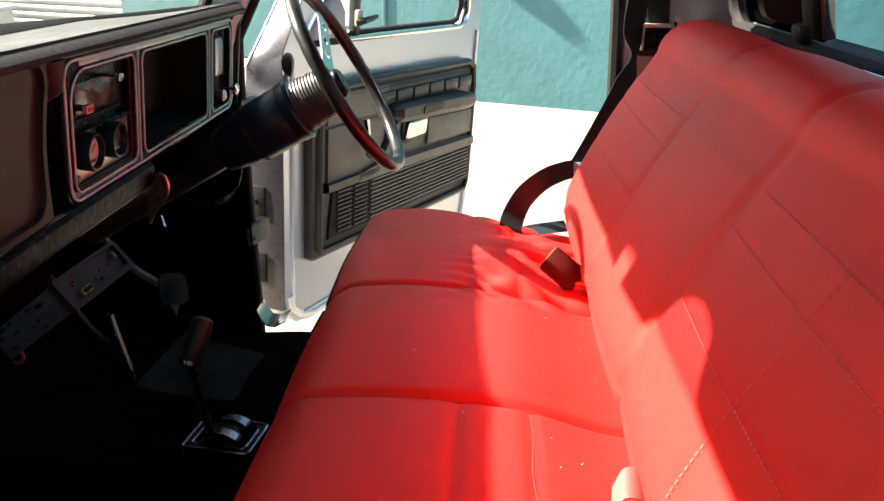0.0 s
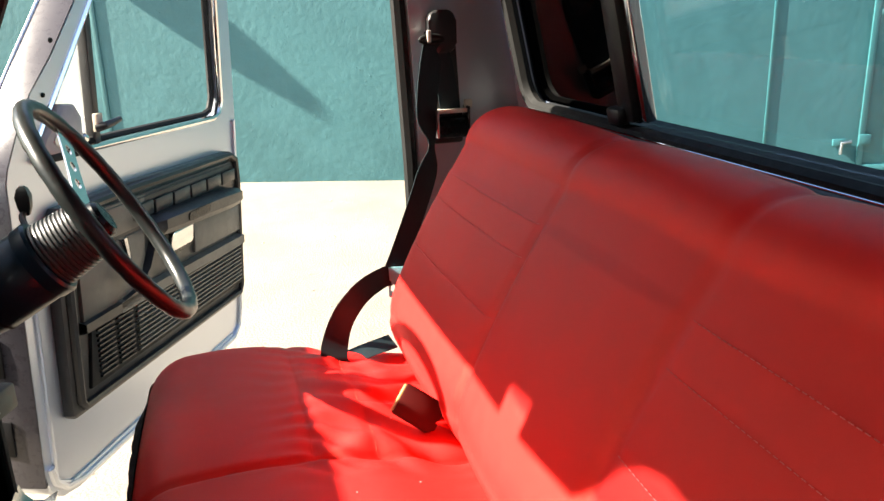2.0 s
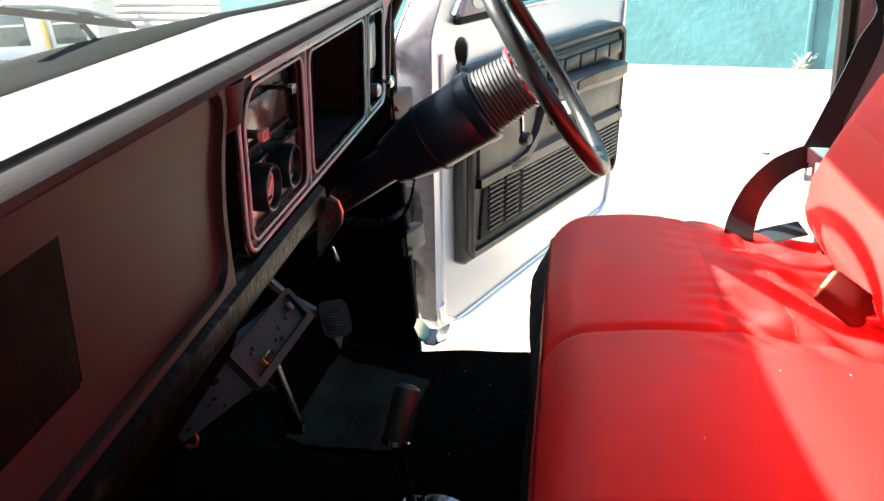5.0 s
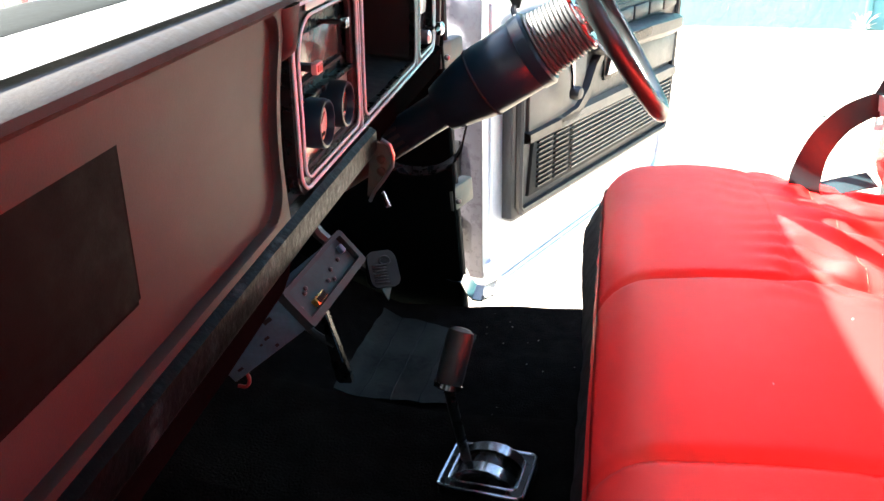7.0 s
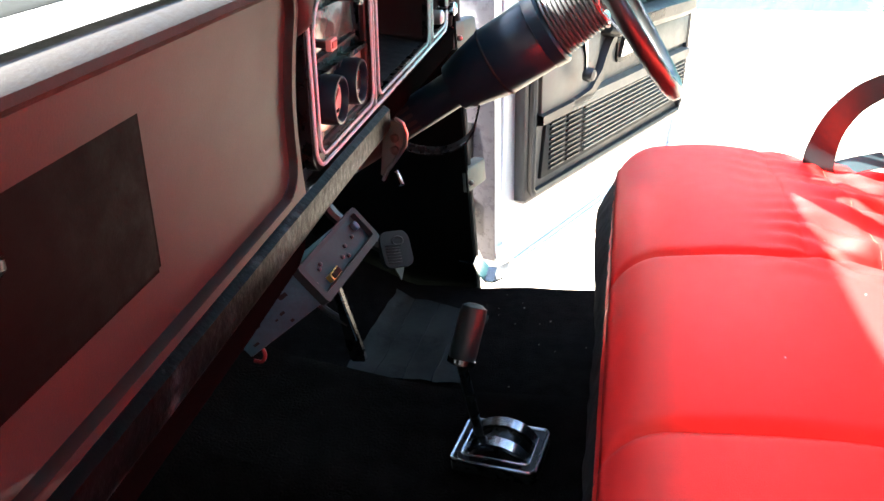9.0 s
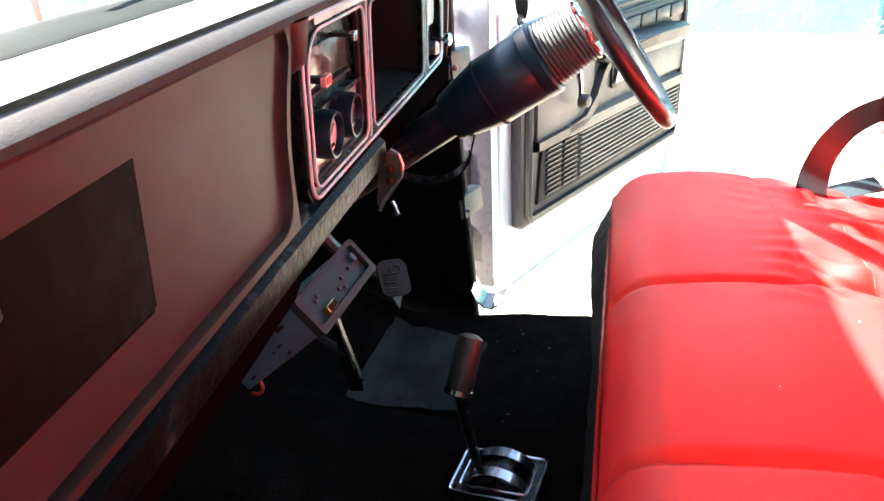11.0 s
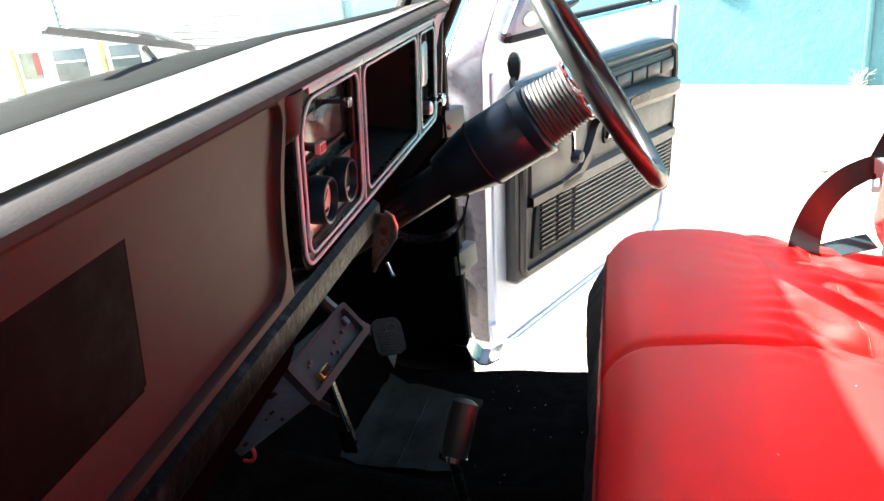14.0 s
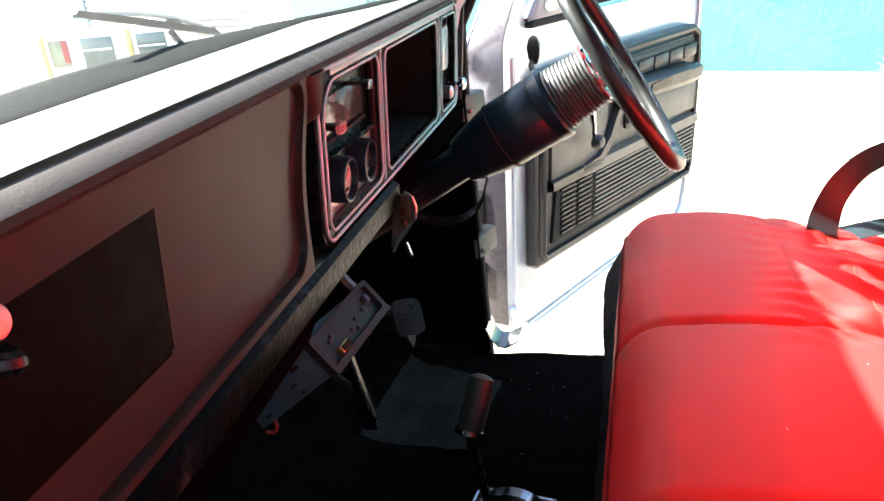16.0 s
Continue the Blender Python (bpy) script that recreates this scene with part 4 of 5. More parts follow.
# brow that frames the bezel recess
brow = [(-0.460, 1.354), (-0.448, 1.350), (-0.452, 1.344), (-0.474, 1.338), (-0.53, 1.336), (-0.53, 1.350)]
part("brow", loft([[Vector((x - 0.035 * (y + 0.15), y, z - dz - 0.008 * (y + 0.8))) for x, z in brow] for y, dz in ((-0.14, 0.0), (0.2, 0.0), (0.55, 0.0), (0.72, 0.002), (0.745, 0.006))]), DASH_PLASTIC, dash)
corner = []
for k in range(9):
    q = k / 8
    z = 1.340 - 0.050 * q
    w = 0.050 - 0.020 * smooth01(q * 1.3)
    pull = 0.016 * smooth01((q - 0.8) / 0.2)
    ya = -0.150 + 0.014 * smooth01(q * 1.5)
    x0 = -0.443 - 0.010 * q - pull
    sec = [(-0.53, ya), (x0 - 0.030, ya), (x0 - 0.010, ya + 0.002)]
    sec += [(x0 - 0.012 * (1 - math.sin(a)), ya + 0.006 + (w - 0.012) * i / 5) for i, a in enumerate([math.pi * (0.25 + 0.5 * n / 5) for n in range(6)])]
    sec += [(x0 - 0.010, ya + w - 0.003), (x0 - 0.030, ya + w), (-0.53, ya + w)]
    corner.append([Vector((x, y, z)) for x, y in sec])
part("brow_return", loft(corner), DASH_MATT, dash, "", 60)
part("cheek", loft([[Vector((x + dx, y, z)) for x, y in ((-0.480, -0.133), (-0.486, -0.126), (-0.530, -0.085), (-0.545, -0.085), (-0.545, -0.133))] for z, dx in ((1.135, -0.014), (1.33, 0.012))]), RUBBER, dash)
part("end_cap", box((-0.555, 0.752, 1.235), (0.10, 0.010, 0.215), rot(0, 7, 0), 0.004), PLASTIC_BLACK, dash)

# lower rail
rail_prof = [(-0.487, 1.135), (-0.480, 1.129), (-0.482, 1.104), (-0.487, 1.096), (-0.495, 1.098), (-0.491, 1.120), (-0.505, 1.131)]
part("lower_rail", loft([[Vector((x - 0.035 * (y + 0.15), y, z - 0.02 * max(0, y + 0.1))) for x, z in rail_prof] for y in (DY0, -0.5, -0.2, 0.0, 0.1, 0.17, 0.205)]), DARK_METAL, dash, "scratched dark metal lower rail")
part("lower_lip", loft([[Vector((x, y, z)) for x, z in ((-0.500, 1.098), (-0.504, 1.084), (-0.512, 1.084), (-0.510, 1.098))] for y in (-0.04, 0.05, 0.14, 0.21)]), BARE_METAL, dash, "bare worn metal lip")
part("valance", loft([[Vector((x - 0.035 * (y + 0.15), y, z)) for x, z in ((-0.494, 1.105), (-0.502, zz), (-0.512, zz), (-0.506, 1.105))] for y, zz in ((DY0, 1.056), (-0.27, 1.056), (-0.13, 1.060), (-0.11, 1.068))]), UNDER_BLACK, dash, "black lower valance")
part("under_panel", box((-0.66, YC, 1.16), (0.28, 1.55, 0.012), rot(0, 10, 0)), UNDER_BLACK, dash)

# glove box
gl = part("glove_lid", slab(rrect(0.39, 0.120, 0.003), Matrix.Translation((-0.4675, -0.588, 1.2600)) @ rot(0, 0, 2) @ Matrix(((0, 0, 1, 0), (1, 0, 0, 0), (0, 1, 0, 0), (0, 0, 0, 1))) @ rot(7, 0, 0), 0.0, 0.012, None, 0.003), GLOVE, dash, "dark brown glove box lid")
part("lock_button", revolve([(0.010, 0.0), (0.010, 0.008), (0.008, 0.011), (0.001, 0.012)], axis_to((-0.448, -0.549, 1.306), (1, 0, 0.1)), 18), STEEL, gl, "chrome glove box button")
part("pull", tube(spline([(-0.452, -0.577, 1.297), (-0.436, -0.566, 1.293), (-0.432, -0.552, 1.288), (-0.452, -0.540, 1.284)], 5), 0.006, 8), GLOSS_BLACK, gl, "black glove box pull")

# bezel on a face that leans and runs a little forward to the driver's end
BY_ = Vector((-0.031, 1, -0.012)).normalized()
BU_ = Vector((0.09, 0, 1))
BU_ = (BU_ - BY_ * BU_.dot(BY_)).normalized()
BN_ = BY_.cross(BU_)
BEZ = Matrix(((BY_.x, BU_.x, BN_.x, -0.4925), (BY_.y, BU_.y, BN_.y, 0.0), (BY_.z, BU_.z, BN_.z, 1.227), (0, 0, 0, 1)))
# local axes: y, up, out


def bpart(name, bm, m, parent, label="", smooth=38.0):
    bm.transform(BEZ)
    return part(name, bm, m, parent, label, smooth)


LP, MP, SP = (-0.036, 0.172), (0.208, 0.536), (0.576, 0.700)
PZ = (-0.078, 0.082)


def opening(a, b, r=0.014, grow=0.0, tl=None):
    w, h = b - a + 2 * grow, PZ[1] - PZ[0] + 2 * grow
    pts = [((a + b) / 2 + x, (PZ[0] + PZ[1]) / 2 + y) for x, y in rrect(w, h, r + grow)]
    if a < 0:
        big = 0.042 + grow
        cx, cy = a - grow + big, PZ[1] + grow - big
        arc = [(cx + big * math.cos(q), cy + big * math.sin(q)) for q in [math.pi * (0.5 + 0.5 * i / 9) for i in range(10)]]
        keep = [not (x < cx and y > cy) for x, y in pts]
        k0 = next(i for i, q in enumerate(keep) if not q)
        pts = [p for p, q in zip(pts[:k0], keep[:k0]) if q] + arc + [p for p, q in zip(pts[k0:], keep[k0:]) if q]
    return pts


outer = [(0.331 + x, 0.004 + y) for x, y in rrect(0.786, 0.206, 0.03)]
bez = bpart("bezel", slab(outer, I4, -0.012, 0.0, holes=[opening(*LP), opening(*MP), opening(*SP)]), GLOSS_BLACK, dash, "gloss black instrument bezel")
bpart("trim", tube([(x, y, 0.002) for x, y in [(0.331 + p, 0.004 + q) for p, q in rrect(0.772, 0.192, 0.026)]], 0.0022, 8, True, up=(0, 0, 1)), COUNTERTINT_TRIM, bez, "bright outline trim")
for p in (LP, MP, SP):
    bpart("trim", tube([(x, y, 0.002) for x, y in opening(*p, grow=0.004)], 0.0018, 8, True, up=(0, 0, 1)), COUNTERTINT_TRIM, bez, "bright outline trim")
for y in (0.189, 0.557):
    bpart("divider", box((y, 0.004, 0.001), (0.003, 0.186, 0.003)), COUNTERTINT_TRIM, bez, "bright divider line")
bpart("upper_strip", box((0.34, 0.0945, 0.0015), (0.70, 0.008, 0.003), None, 0.001), STEEL, bez, "brushed strip")
# left panel: display, sliders and two gauges
bpart("left_plate", box(((LP[0] + LP[1]) / 2, 0.0, -0.018), (LP[1] - LP[0] + 0.01, 0.17, 0.006)), GLOSS_BLACK, bez)
bpart("side_wall", tube([(x, y, -0.008) for x, y in opening(*LP, grow=0.001)], 0.005, 6, True, up=(0, 0, 1)), RUBBER, bez)
bpart("lower_plate", box((0.069, -0.042, -0.013), (0.200, 0.068, 0.004), None, 0.001), surface("brushed_gauge_plate", (0.62, 0.58, 0.50), 0.36, 0.9, var=0.1), bez, "brushed beige metal gauge plate")
bpart("shelf", box((0.069, -0.004, -0.010), (0.200, 0.006, 0.014), rot(0, 0, 0), 0.001), GLOSS_BLACK, bez)
bpart("display", slab(rrect(0.134, 0.042, 0.003), Matrix.Translation((0.064, 0.042, -0.014)), 0, 0.004, None, 0.001), LCD, bez, "grey-green radio display")
bpart("slot", box((0.065, 0.012, -0.013), (0.16, 0.004, 0.006)), RUBBER, bez)
bpart("lever", box((0.086, 0.064, 0.000), (0.005, 0.005, 0.034), None, 0.001), PLASTIC_BLACK, bez)
bpart("lever_tip", slab(rrect(0.016, 0.011, 0.003), Matrix.Translation((0.086, 0.064, 0.012)), 0, 0.006, None, 0.001), CHROME, bez, "chrome slider tip")
bpart("lever", box((-0.010, 0.034, -0.002), (0.014, 0.007, 0.026), None, 0.001), PLASTIC_BLACK, bez)
kn = bpart("slider_knob", slab(rrect(0.021, 0.012, 0.002), Matrix.Translation((-0.010, 0.034, 0.008)), 0, 0.006, None, 0.001), surface("pale_pink_rim", (0.45, 0.30, 0.28), 0.4), bez, "pale rimmed slider knob")
bpart("knob_inlay", slab(rrect(0.015, 0.007, 0.001), Matrix.Translation((-0.010, 0.034, 0.014)), 0, 0.001), RED_PLASTIC, kn, "dark red inlay")
for y in (-0.004, 0.076):
    gz = -0.028
    g = bpart("gauge", revolve([(0.0250, -0.012), (0.0275, -0.004), (0.0275, 0.012), (0.0260, 0.017), (0.0236, 0.0175), (0.0215, 0.014), (0.0205, 0.006)], Matrix.Translation((y, gz, 0)), 28, caps=False), COL_PAINT, bez, "black gauge ring")
    bpart("dial", revolve([(0.0207, 0.002), (0.0207, 0.0095)], Matrix.Translation((y, gz, 0)), 24), GAUGE_FACE if y < 0.05 else GLOSS_BLACK, g, "cream gauge dial" if y < 0.05 else "black gauge dial")
    bpart("needle", box((y + 0.004, gz + 0.005, 0.0105), (0.016, 0.0012, 0.001), rot(0, 0, 40)), RED_PLASTIC, g, "red needle")
    for k in range(5):
        bpart("tick", box((y - 0.008 + 0.004 * k, gz - 0.013, 0.010), (0.0014, 0.004, 0.001)), RUBBER if y < 0.05 else COUNTERTINT_TRIM, g)
bpart("button", revolve([(0.006, -0.012), (0.006, -0.004), (0.002, -0.003)], Matrix.Translation((-0.018, -0.066, 0)), 12), PLASTIC_BLACK, bez)
# middle: deep empty dark recess
rec = bmesh.new()
o1, o2 = opening(*MP, grow=0.001), opening(*MP, grow=-0.012, r=0.012)
loft([[Vector((x, y, -0.002)) for x, y in o1], [Vector((x, y, -0.085)) for x, y in o2]], True, False, False, rec)
rec.faces.new([v for v in rec.verts][len(o1):])
bpart("cluster_recess", rec, GLOVE_IN, bez, "empty dark instrument recess")
# right panel: switch plate and lamp knob
bpart("right_plate", box(((SP[0] + SP[1]) / 2, 0.0, -0.018), (0.126, 0.17, 0.006)), GLOSS_BLACK, bez)
bpart("switch_plate", slab(rrect(0.050, 0.078, 0.008), Matrix.Translation((0.640, 0.026, -0.014)), 0, 0.010, None, 0.003), STEEL, bez, "grey upright switch plate")
bpart("vent_knob", revolve([(0.013, -0.014), (0.013, 0.004), (0.009, 0.008), (0.001, 0.009)], Matrix.Translation((0.650, -0.058, 0)), 18), STEEL, bez, "grey knob")
bpart("lamp_knob", tube([(0.684, -0.048, -0.01), (0.684, -0.048, 0.012)], 0.004, 8), CHROME, bez)
bpart("lamp_knob", revolve([(0.005, 0.018), (0.013, 0.022), (0.013, 0.030), (0.008, 0.035), (0.001, 0.036)], Matrix.Translation((0.684, -0.048, -0.008)), 18), CHROME, bez, "chrome lamp knob")
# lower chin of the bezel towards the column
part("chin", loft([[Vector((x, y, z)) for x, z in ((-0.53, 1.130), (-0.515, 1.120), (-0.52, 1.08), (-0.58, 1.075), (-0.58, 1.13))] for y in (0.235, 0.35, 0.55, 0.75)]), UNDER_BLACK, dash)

# ignition bracket under the rail
IGM = Matrix.Translation((-0.496, 0.213, 1.061)) @ rot(0, 0, -14) @ Matrix(((1, 0, 0, 0), (0, 0, -1, 0), (0, 1, 0, 0), (0, 0, 0, 1)))
# local axes: across, up, towards the passenger
ig = part("ignition_bracket", slab([(0.018, 0.042), (0.024, 0.030), (0.021, 0.012), (0.006, -0.006), (-0.012, -0.026), (-0.021, -0.043), (-0.026, -0.038), (-0.020, -0.010), (-0.014, 0.020), (-0.004, 0.044)], IGM, -0.003, 0.003, None, 0.001), BARE_METAL, dash, "bare metal switch bracket")
part("rim", tube([IGM @ Vector(p) for p in ((0.010, 0.048, 0.003), (0.022, 0.042, 0.004), (0.026, 0.028, 0.004), (0.022, 0.010, 0.004), (0.006, -0.010, 0.004), (-0.012, -0.030, 0.004), (-0.022, -0.046, 0.003))], 0.0028, 8), STEEL, ig, "rolled bright edge")
for p in ((0.006, 0.020), (0.004, 0.002)):
    part("bolt", revolve([(0.0065, 0.002), (0.0065, 0.007), (0.004, 0.009), (0.001, 0.0095)], IGM @ Matrix.Translation((*p, 0)), 12), surface("rusty_bolt", (0.06, 0.035, 0.022), 0.5, 0.4, var=0.3), ig, "rusty bolt head")
part("toggle", tube([IGM @ Vector((0.000, -0.032, 0.0)), IGM @ Vector((0.012, -0.048, 0.010))], [0.003, 0.0042], 8), CHROME, ig, "chrome toggle lever")

# ---- steering column and wheel ----
CA = Vector((0.866, 0.04, 0.5)).normalized()
WC = Vector((-0.198, 0.42, 1.236))
COLM = axis_to(WC, CA)
col = thing("steering_column", (-0.62, 0.42, 0.98), "glossy black steering column with a ribbed collar", "column")
part("shroud", revolve([(0.026, -0.52), (0.029, -0.45), (0.030, -0.286), (0.039, -0.284), (0.043, -0.270), (0.0535, -0.222), (0.056, -0.207), (0.0565, -0.205), (0.057, -0.13), (0.052, -0.122)], COLM @ Matrix.Diagonal((1, 1.0, 1, 1)), 36), COL_PAINT, col, "glossy black column shroud")
part("joint_line", revolve([(0.0575, -0.208), (0.0580, -0.206), (0.0575, -0.204)], COLM, 36, caps=False), RUBBER, col)
part("ring", revolve([(0.050, -0.128), (0.059, -0.126), (0.060, -0.108), (0.056, -0.104), (0.045, -0.103)], COLM, 36), COL_PAINT, col)
prof = []
for i in range(11):
    h = -0.103 + i * 0.0064
    r = 0.050 - 0.0006 * i
    prof += [(r, h), (r + 0.0015, h + 0.0015), (r + 0.0015, h + 0.0042), (r - 0.0015, h + 0.005)]
# Collar is greyer than the rim: strong light on it is in the colour.
part("ribbed_collar", revolve(prof, COLM, 36), surface("lit_grey_collar", (0.038, 0.040, 0.041), 0.35, var=0.2, scale=20), col, "ribbed grey-black collar")
part("lower_tube", tube([WC + CA * -0.36, WC + CA * -0.62], 0.030, 14), PLASTIC_BLACK, col)
part("signal_lever", tube(spline([WC + CA * -0.115 + Vector((-0.02, 0.05, 0.02)), WC + CA * -0.125 + Vector((-0.03, 0.085, 0.05)), WC + CA * -0.13 + Vector((-0.022, 0.10, 0.062))], 4), 0.005, 8), PLASTIC_BLACK, col, "black signal lever stalk")
part("signal_knob", loft([[WC + CA * -0.13 + Vector((-0.022, 0.10, 0.055)) + Vector((a * w, b * w, h)) for a, b in ((-1, -1), (1, -1), (1, 1), (-1, 1))] for w, h in ((0.005, 0.0), (0.009, 0.012), (0.0105, 0.030), (0.007, 0.042), (0.003, 0.046))]), RIM_SKIN, col, "dark paddle on the lever")
strap_c = spline([(-0.402, 0.405, 1.085), (-0.408, 0.40, 1.060), (-0.424, 0.40, 1.018), (-0.466, 0.40, 0.993), (-0.525, 0.40, 0.997), (-0.57, 0.40, 1.03)], 6)
part("hanging_strap", ribbon(strap_c, [Vector((0.0, 0.008, 0.004))] * len(strap_c), 0.003), GLOSS_BLACK, col, "hanging dark strap")

whl = thing("steering_wheel", WC, "dark rimmed steering wheel with drilled chrome spokes", "steering wheel")
HC = Vector((-0.198, 0.434, 1.237))
WX = (Vector((0, 1, 0)) - CA * CA.y).normalized()
WY = CA.cross(WX)
WHEEL = Matrix(((WX.x, WY.x, CA.x, HC.x), (WX.y, WY.y, CA.y, HC.y), (WX.z, WY.z, CA.z, HC.z), (0, 0, 0, 1)))
# local axes: across to the door, up the wheel, towards the seat
R = 0.1835


def rim_point(i, n=96):
    a = 2 * math.pi * i / n
    return WHEEL @ Vector((R * math.cos(a), R * math.sin(a), 0.0))


part("rim", tube([rim_point(i) for i in range(96)], [0.0128 - 0.0007 * (i % 4 == 0) for i in range(96)], 14, True, up=CA), RIM_SKIN, whl, "worn dark rim with finger grips")
hub = part("hub", revolve([(0.030, -0.050), (0.044, -0.044), (0.048, -0.036), (0.046, -0.030), (0.030, -0.024), (0.001, -0.022)], WHEEL, 32), CHROME, whl, "chrome hub")
part("horn_button", revolve([(0.030, -0.026), (0.030, -0.016), (0.024, -0.010), (0.001, -0.008)], WHEEL, 28), GLOSS_BLACK, whl, "black horn button")
part("hub_ring", revolve([(0.046, -0.040), (0.0505, -0.040), (0.0515, -0.037), (0.0505, -0.034), (0.046, -0.034)], WHEEL, 36), surface("bright_red_enamel", (0.45, 0.02, 0.02), 0.3), whl, "thin red hub ring")
for ang in (48, 176, -124):
    m = WHEEL @ rot(0, 0, ang) @ Matrix.Translation((0, 0, -0.040)) @ rot(0, -12.5, 0)
    edge = [(0.030, 0.030), (0.05, 0.024), (0.09, 0.020), (0.14, 0.019), (0.182, 0.021)]
    ring_ = [[(x + 0.0085 * math.cos(q), 0.0085 * math.sin(q)) for q in [i * math.pi / 9 for i in range(18)]] for x in (0.078, 0.110, 0.142)]
    part("spoke", slab([(x, -y) for x, y in edge] + [(x, y) for x, y in edge[::-1]], m, -0.0015, 0.0015, holes=ring_), CHROME, whl, "drilled chrome spoke")

# ---- pedals, shifter, radio ----
ped = thing("brake_pedal", (-0.59, 0.42, 0.78), "grey rubber covered brake pedal on a black arm", "pedal")
PM = look((-0.585, 0.425, 0.790), (-0.15, 0.02, 1.25)) @ rot(0, 0, 12) @ Matrix.Diagonal((0.80, 0.92, 1, 1))
pad_out = [(x, y + 0.006 * (1 - (x / 0.038) ** 2) * (1 if y > 0 else 0)) for x, y in rrect(0.072, 0.070, 0.016)]
part("pad", slab(pad_out, PM, -0.006, 0.012, None, 0.006), surface("grey_pedal_rubber", (0.011, 0.012, 0.012), 0.6, spec=0.2), ped)
for k in range(7):
    part("rib", box((0.010, -0.026 + k * 0.006, -0.007), (0.034, 0.0028, 0.003), None, 0.001), MAT_GREY, ped).data.transform(PM)
part("oval", tube([PM @ Vector((0.013 * math.cos(a) - 0.006, 0.009 * math.sin(a) + 0.018, -0.0068)) for a in [i * math.pi / 8 for i in range(16)]], 0.0016, 6, True, up=(1, 0, 0)), MAT_GREY, ped)
part("bracket", slab([(-0.010, -0.036), (0.014, -0.036), (0.004, -0.062)], PM, -0.004, -0.001), BARE_METAL, ped, "bare steel bracket corner")
part("arm", tube(spline([(-0.600, 0.430, 0.785), (-0.69, 0.41, 0.87), (-0.76, 0.41, 1.02), (-0.78, 0.42, 1.14)], 4), 0.012, 8), PLASTIC_BLACK, ped)
gas = thing("throttle_pedal", (-0.62, 0.22, 0.62), "black throttle pedal with a bright edge under the radio", "pedal")
g0, g1 = Vector((-0.622, 0.22, 0.83)), Vector((-0.603, 0.22, 0.690))
part("plate", loft([[g0.lerp(g1, k) + Vector((a * w, b * 0.005, 0)) for a, b in ((-1, -1), (1, -1), (1, 1), (-1, 1))] for k, w in ((0.0, 0.006), (0.3, 0.008), (0.8, 0.013), (0.97, 0.013), (1.0, 0.010))]), GLOSS_BLACK, gas)
part("edge", tube([g0.lerp(g1, k) + Vector((w, -0.005, 0)) for k, w in ((0.05, 0.004), (0.4, 0.006), (0.7, 0.008))], 0.0010, 6), ZINC, gas, "thin bright edge")
part("rod", tube(spline([g0.lerp(g1, 0.5), (-0.66, 0.22, 0.80), (-0.72, 0.22, 0.90), (-0.80, 0.22, 1.0)], 5), 0.006, 8), PLASTIC_BLACK, gas)

sh = thing("gear_shifter", (-0.317, -0.05, 0.75), "chrome gear shifter plate with a black lever on the tunnel", "shifter")
SM = pose(-0.321, -0.047, 0.762, 0, 0, -8)
plate = slab(rrect(0.108, 0.082, 0.008), SM, -0.012, 0.004, holes=[[(x, y) for x, y in rrect(0.084, 0.052, 0.006)]])
part("plate", plate, GLOSS_BLACK, sh, "dark shifter plate")
part("plate_rim", tube([SM @ Vector((x, y, 0.004)) for x, y in rrect(0.106, 0.080, 0.008)], 0.0028, 8, True, up=(0, 0, 1)), DARK_CHROME, sh, "chrome plate rim")
part("plate_rim", tube([SM @ Vector((x, y, 0.004)) for x, y in rrect(0.086, 0.054, 0.006)], 0.002, 8, True, up=(0, 0, 1)), DARK_CHROME, sh, "chrome slot rim")
part("skirt", box((-0.321, -0.047, 0.742), (0.100, 0.074, 0.03), rot(0, 0, -8), 0.004), PLASTIC_BLACK, sh)
for dy in (-0.018, 0.020):
    part("quadrant", loft([[SM @ Vector((0.046 * math.cos(a) * rr, dy + w, -0.014 + 0.040 * math.sin(a) * rr)) for rr, w in ((1, -0.008), (1, 0.008), (0.88, 0.008), (0.88, -0.008))] for a in [math.pi * (0.04 + 0.92 * i / 16) for i in range(17)]]), DARK_CHROME, sh, "polished curved quadrant")
part("drum", revolve([(0.034, -0.026), (0.036, -0.02), (0.036, 0.02), (0.034, 0.026)], SM @ Matrix.Translation((0, 0, -0.014)) @ rot(90, 0, 0), 24), GLOSS_BLACK, sh)
LB, LK = Vector((-0.346, -0.046, 0.772)), Vector((-0.358, -0.060, 0.898))
part("lever", tube([LB, LB.lerp(LK, 0.5), LK], 0.0065, 10), GLOSS_BLACK, sh, "black shift lever")
kd = (Vector((-0.346, -0.032, 0.945)) - LK).normalized()
part("knob", revolve([(0.012, 0.0), (0.0165, 0.004), (0.0175, 0.012), (0.0175, 0.062), (0.016, 0.072), (0.009, 0.076), (0.001, 0.077)], axis_to(LK, kd) @ Matrix.Scale(0.92, 4), 22), KNOB_BLACK, sh, "dark cylindrical shift knob")
part("knob_ring", revolve([(0.012, -0.004), (0.0168, -0.002), (0.0172, 0.004), (0.012, 0.005)], axis_to(LK, kd), 22), DARK_CHROME, sh, "chrome ring")

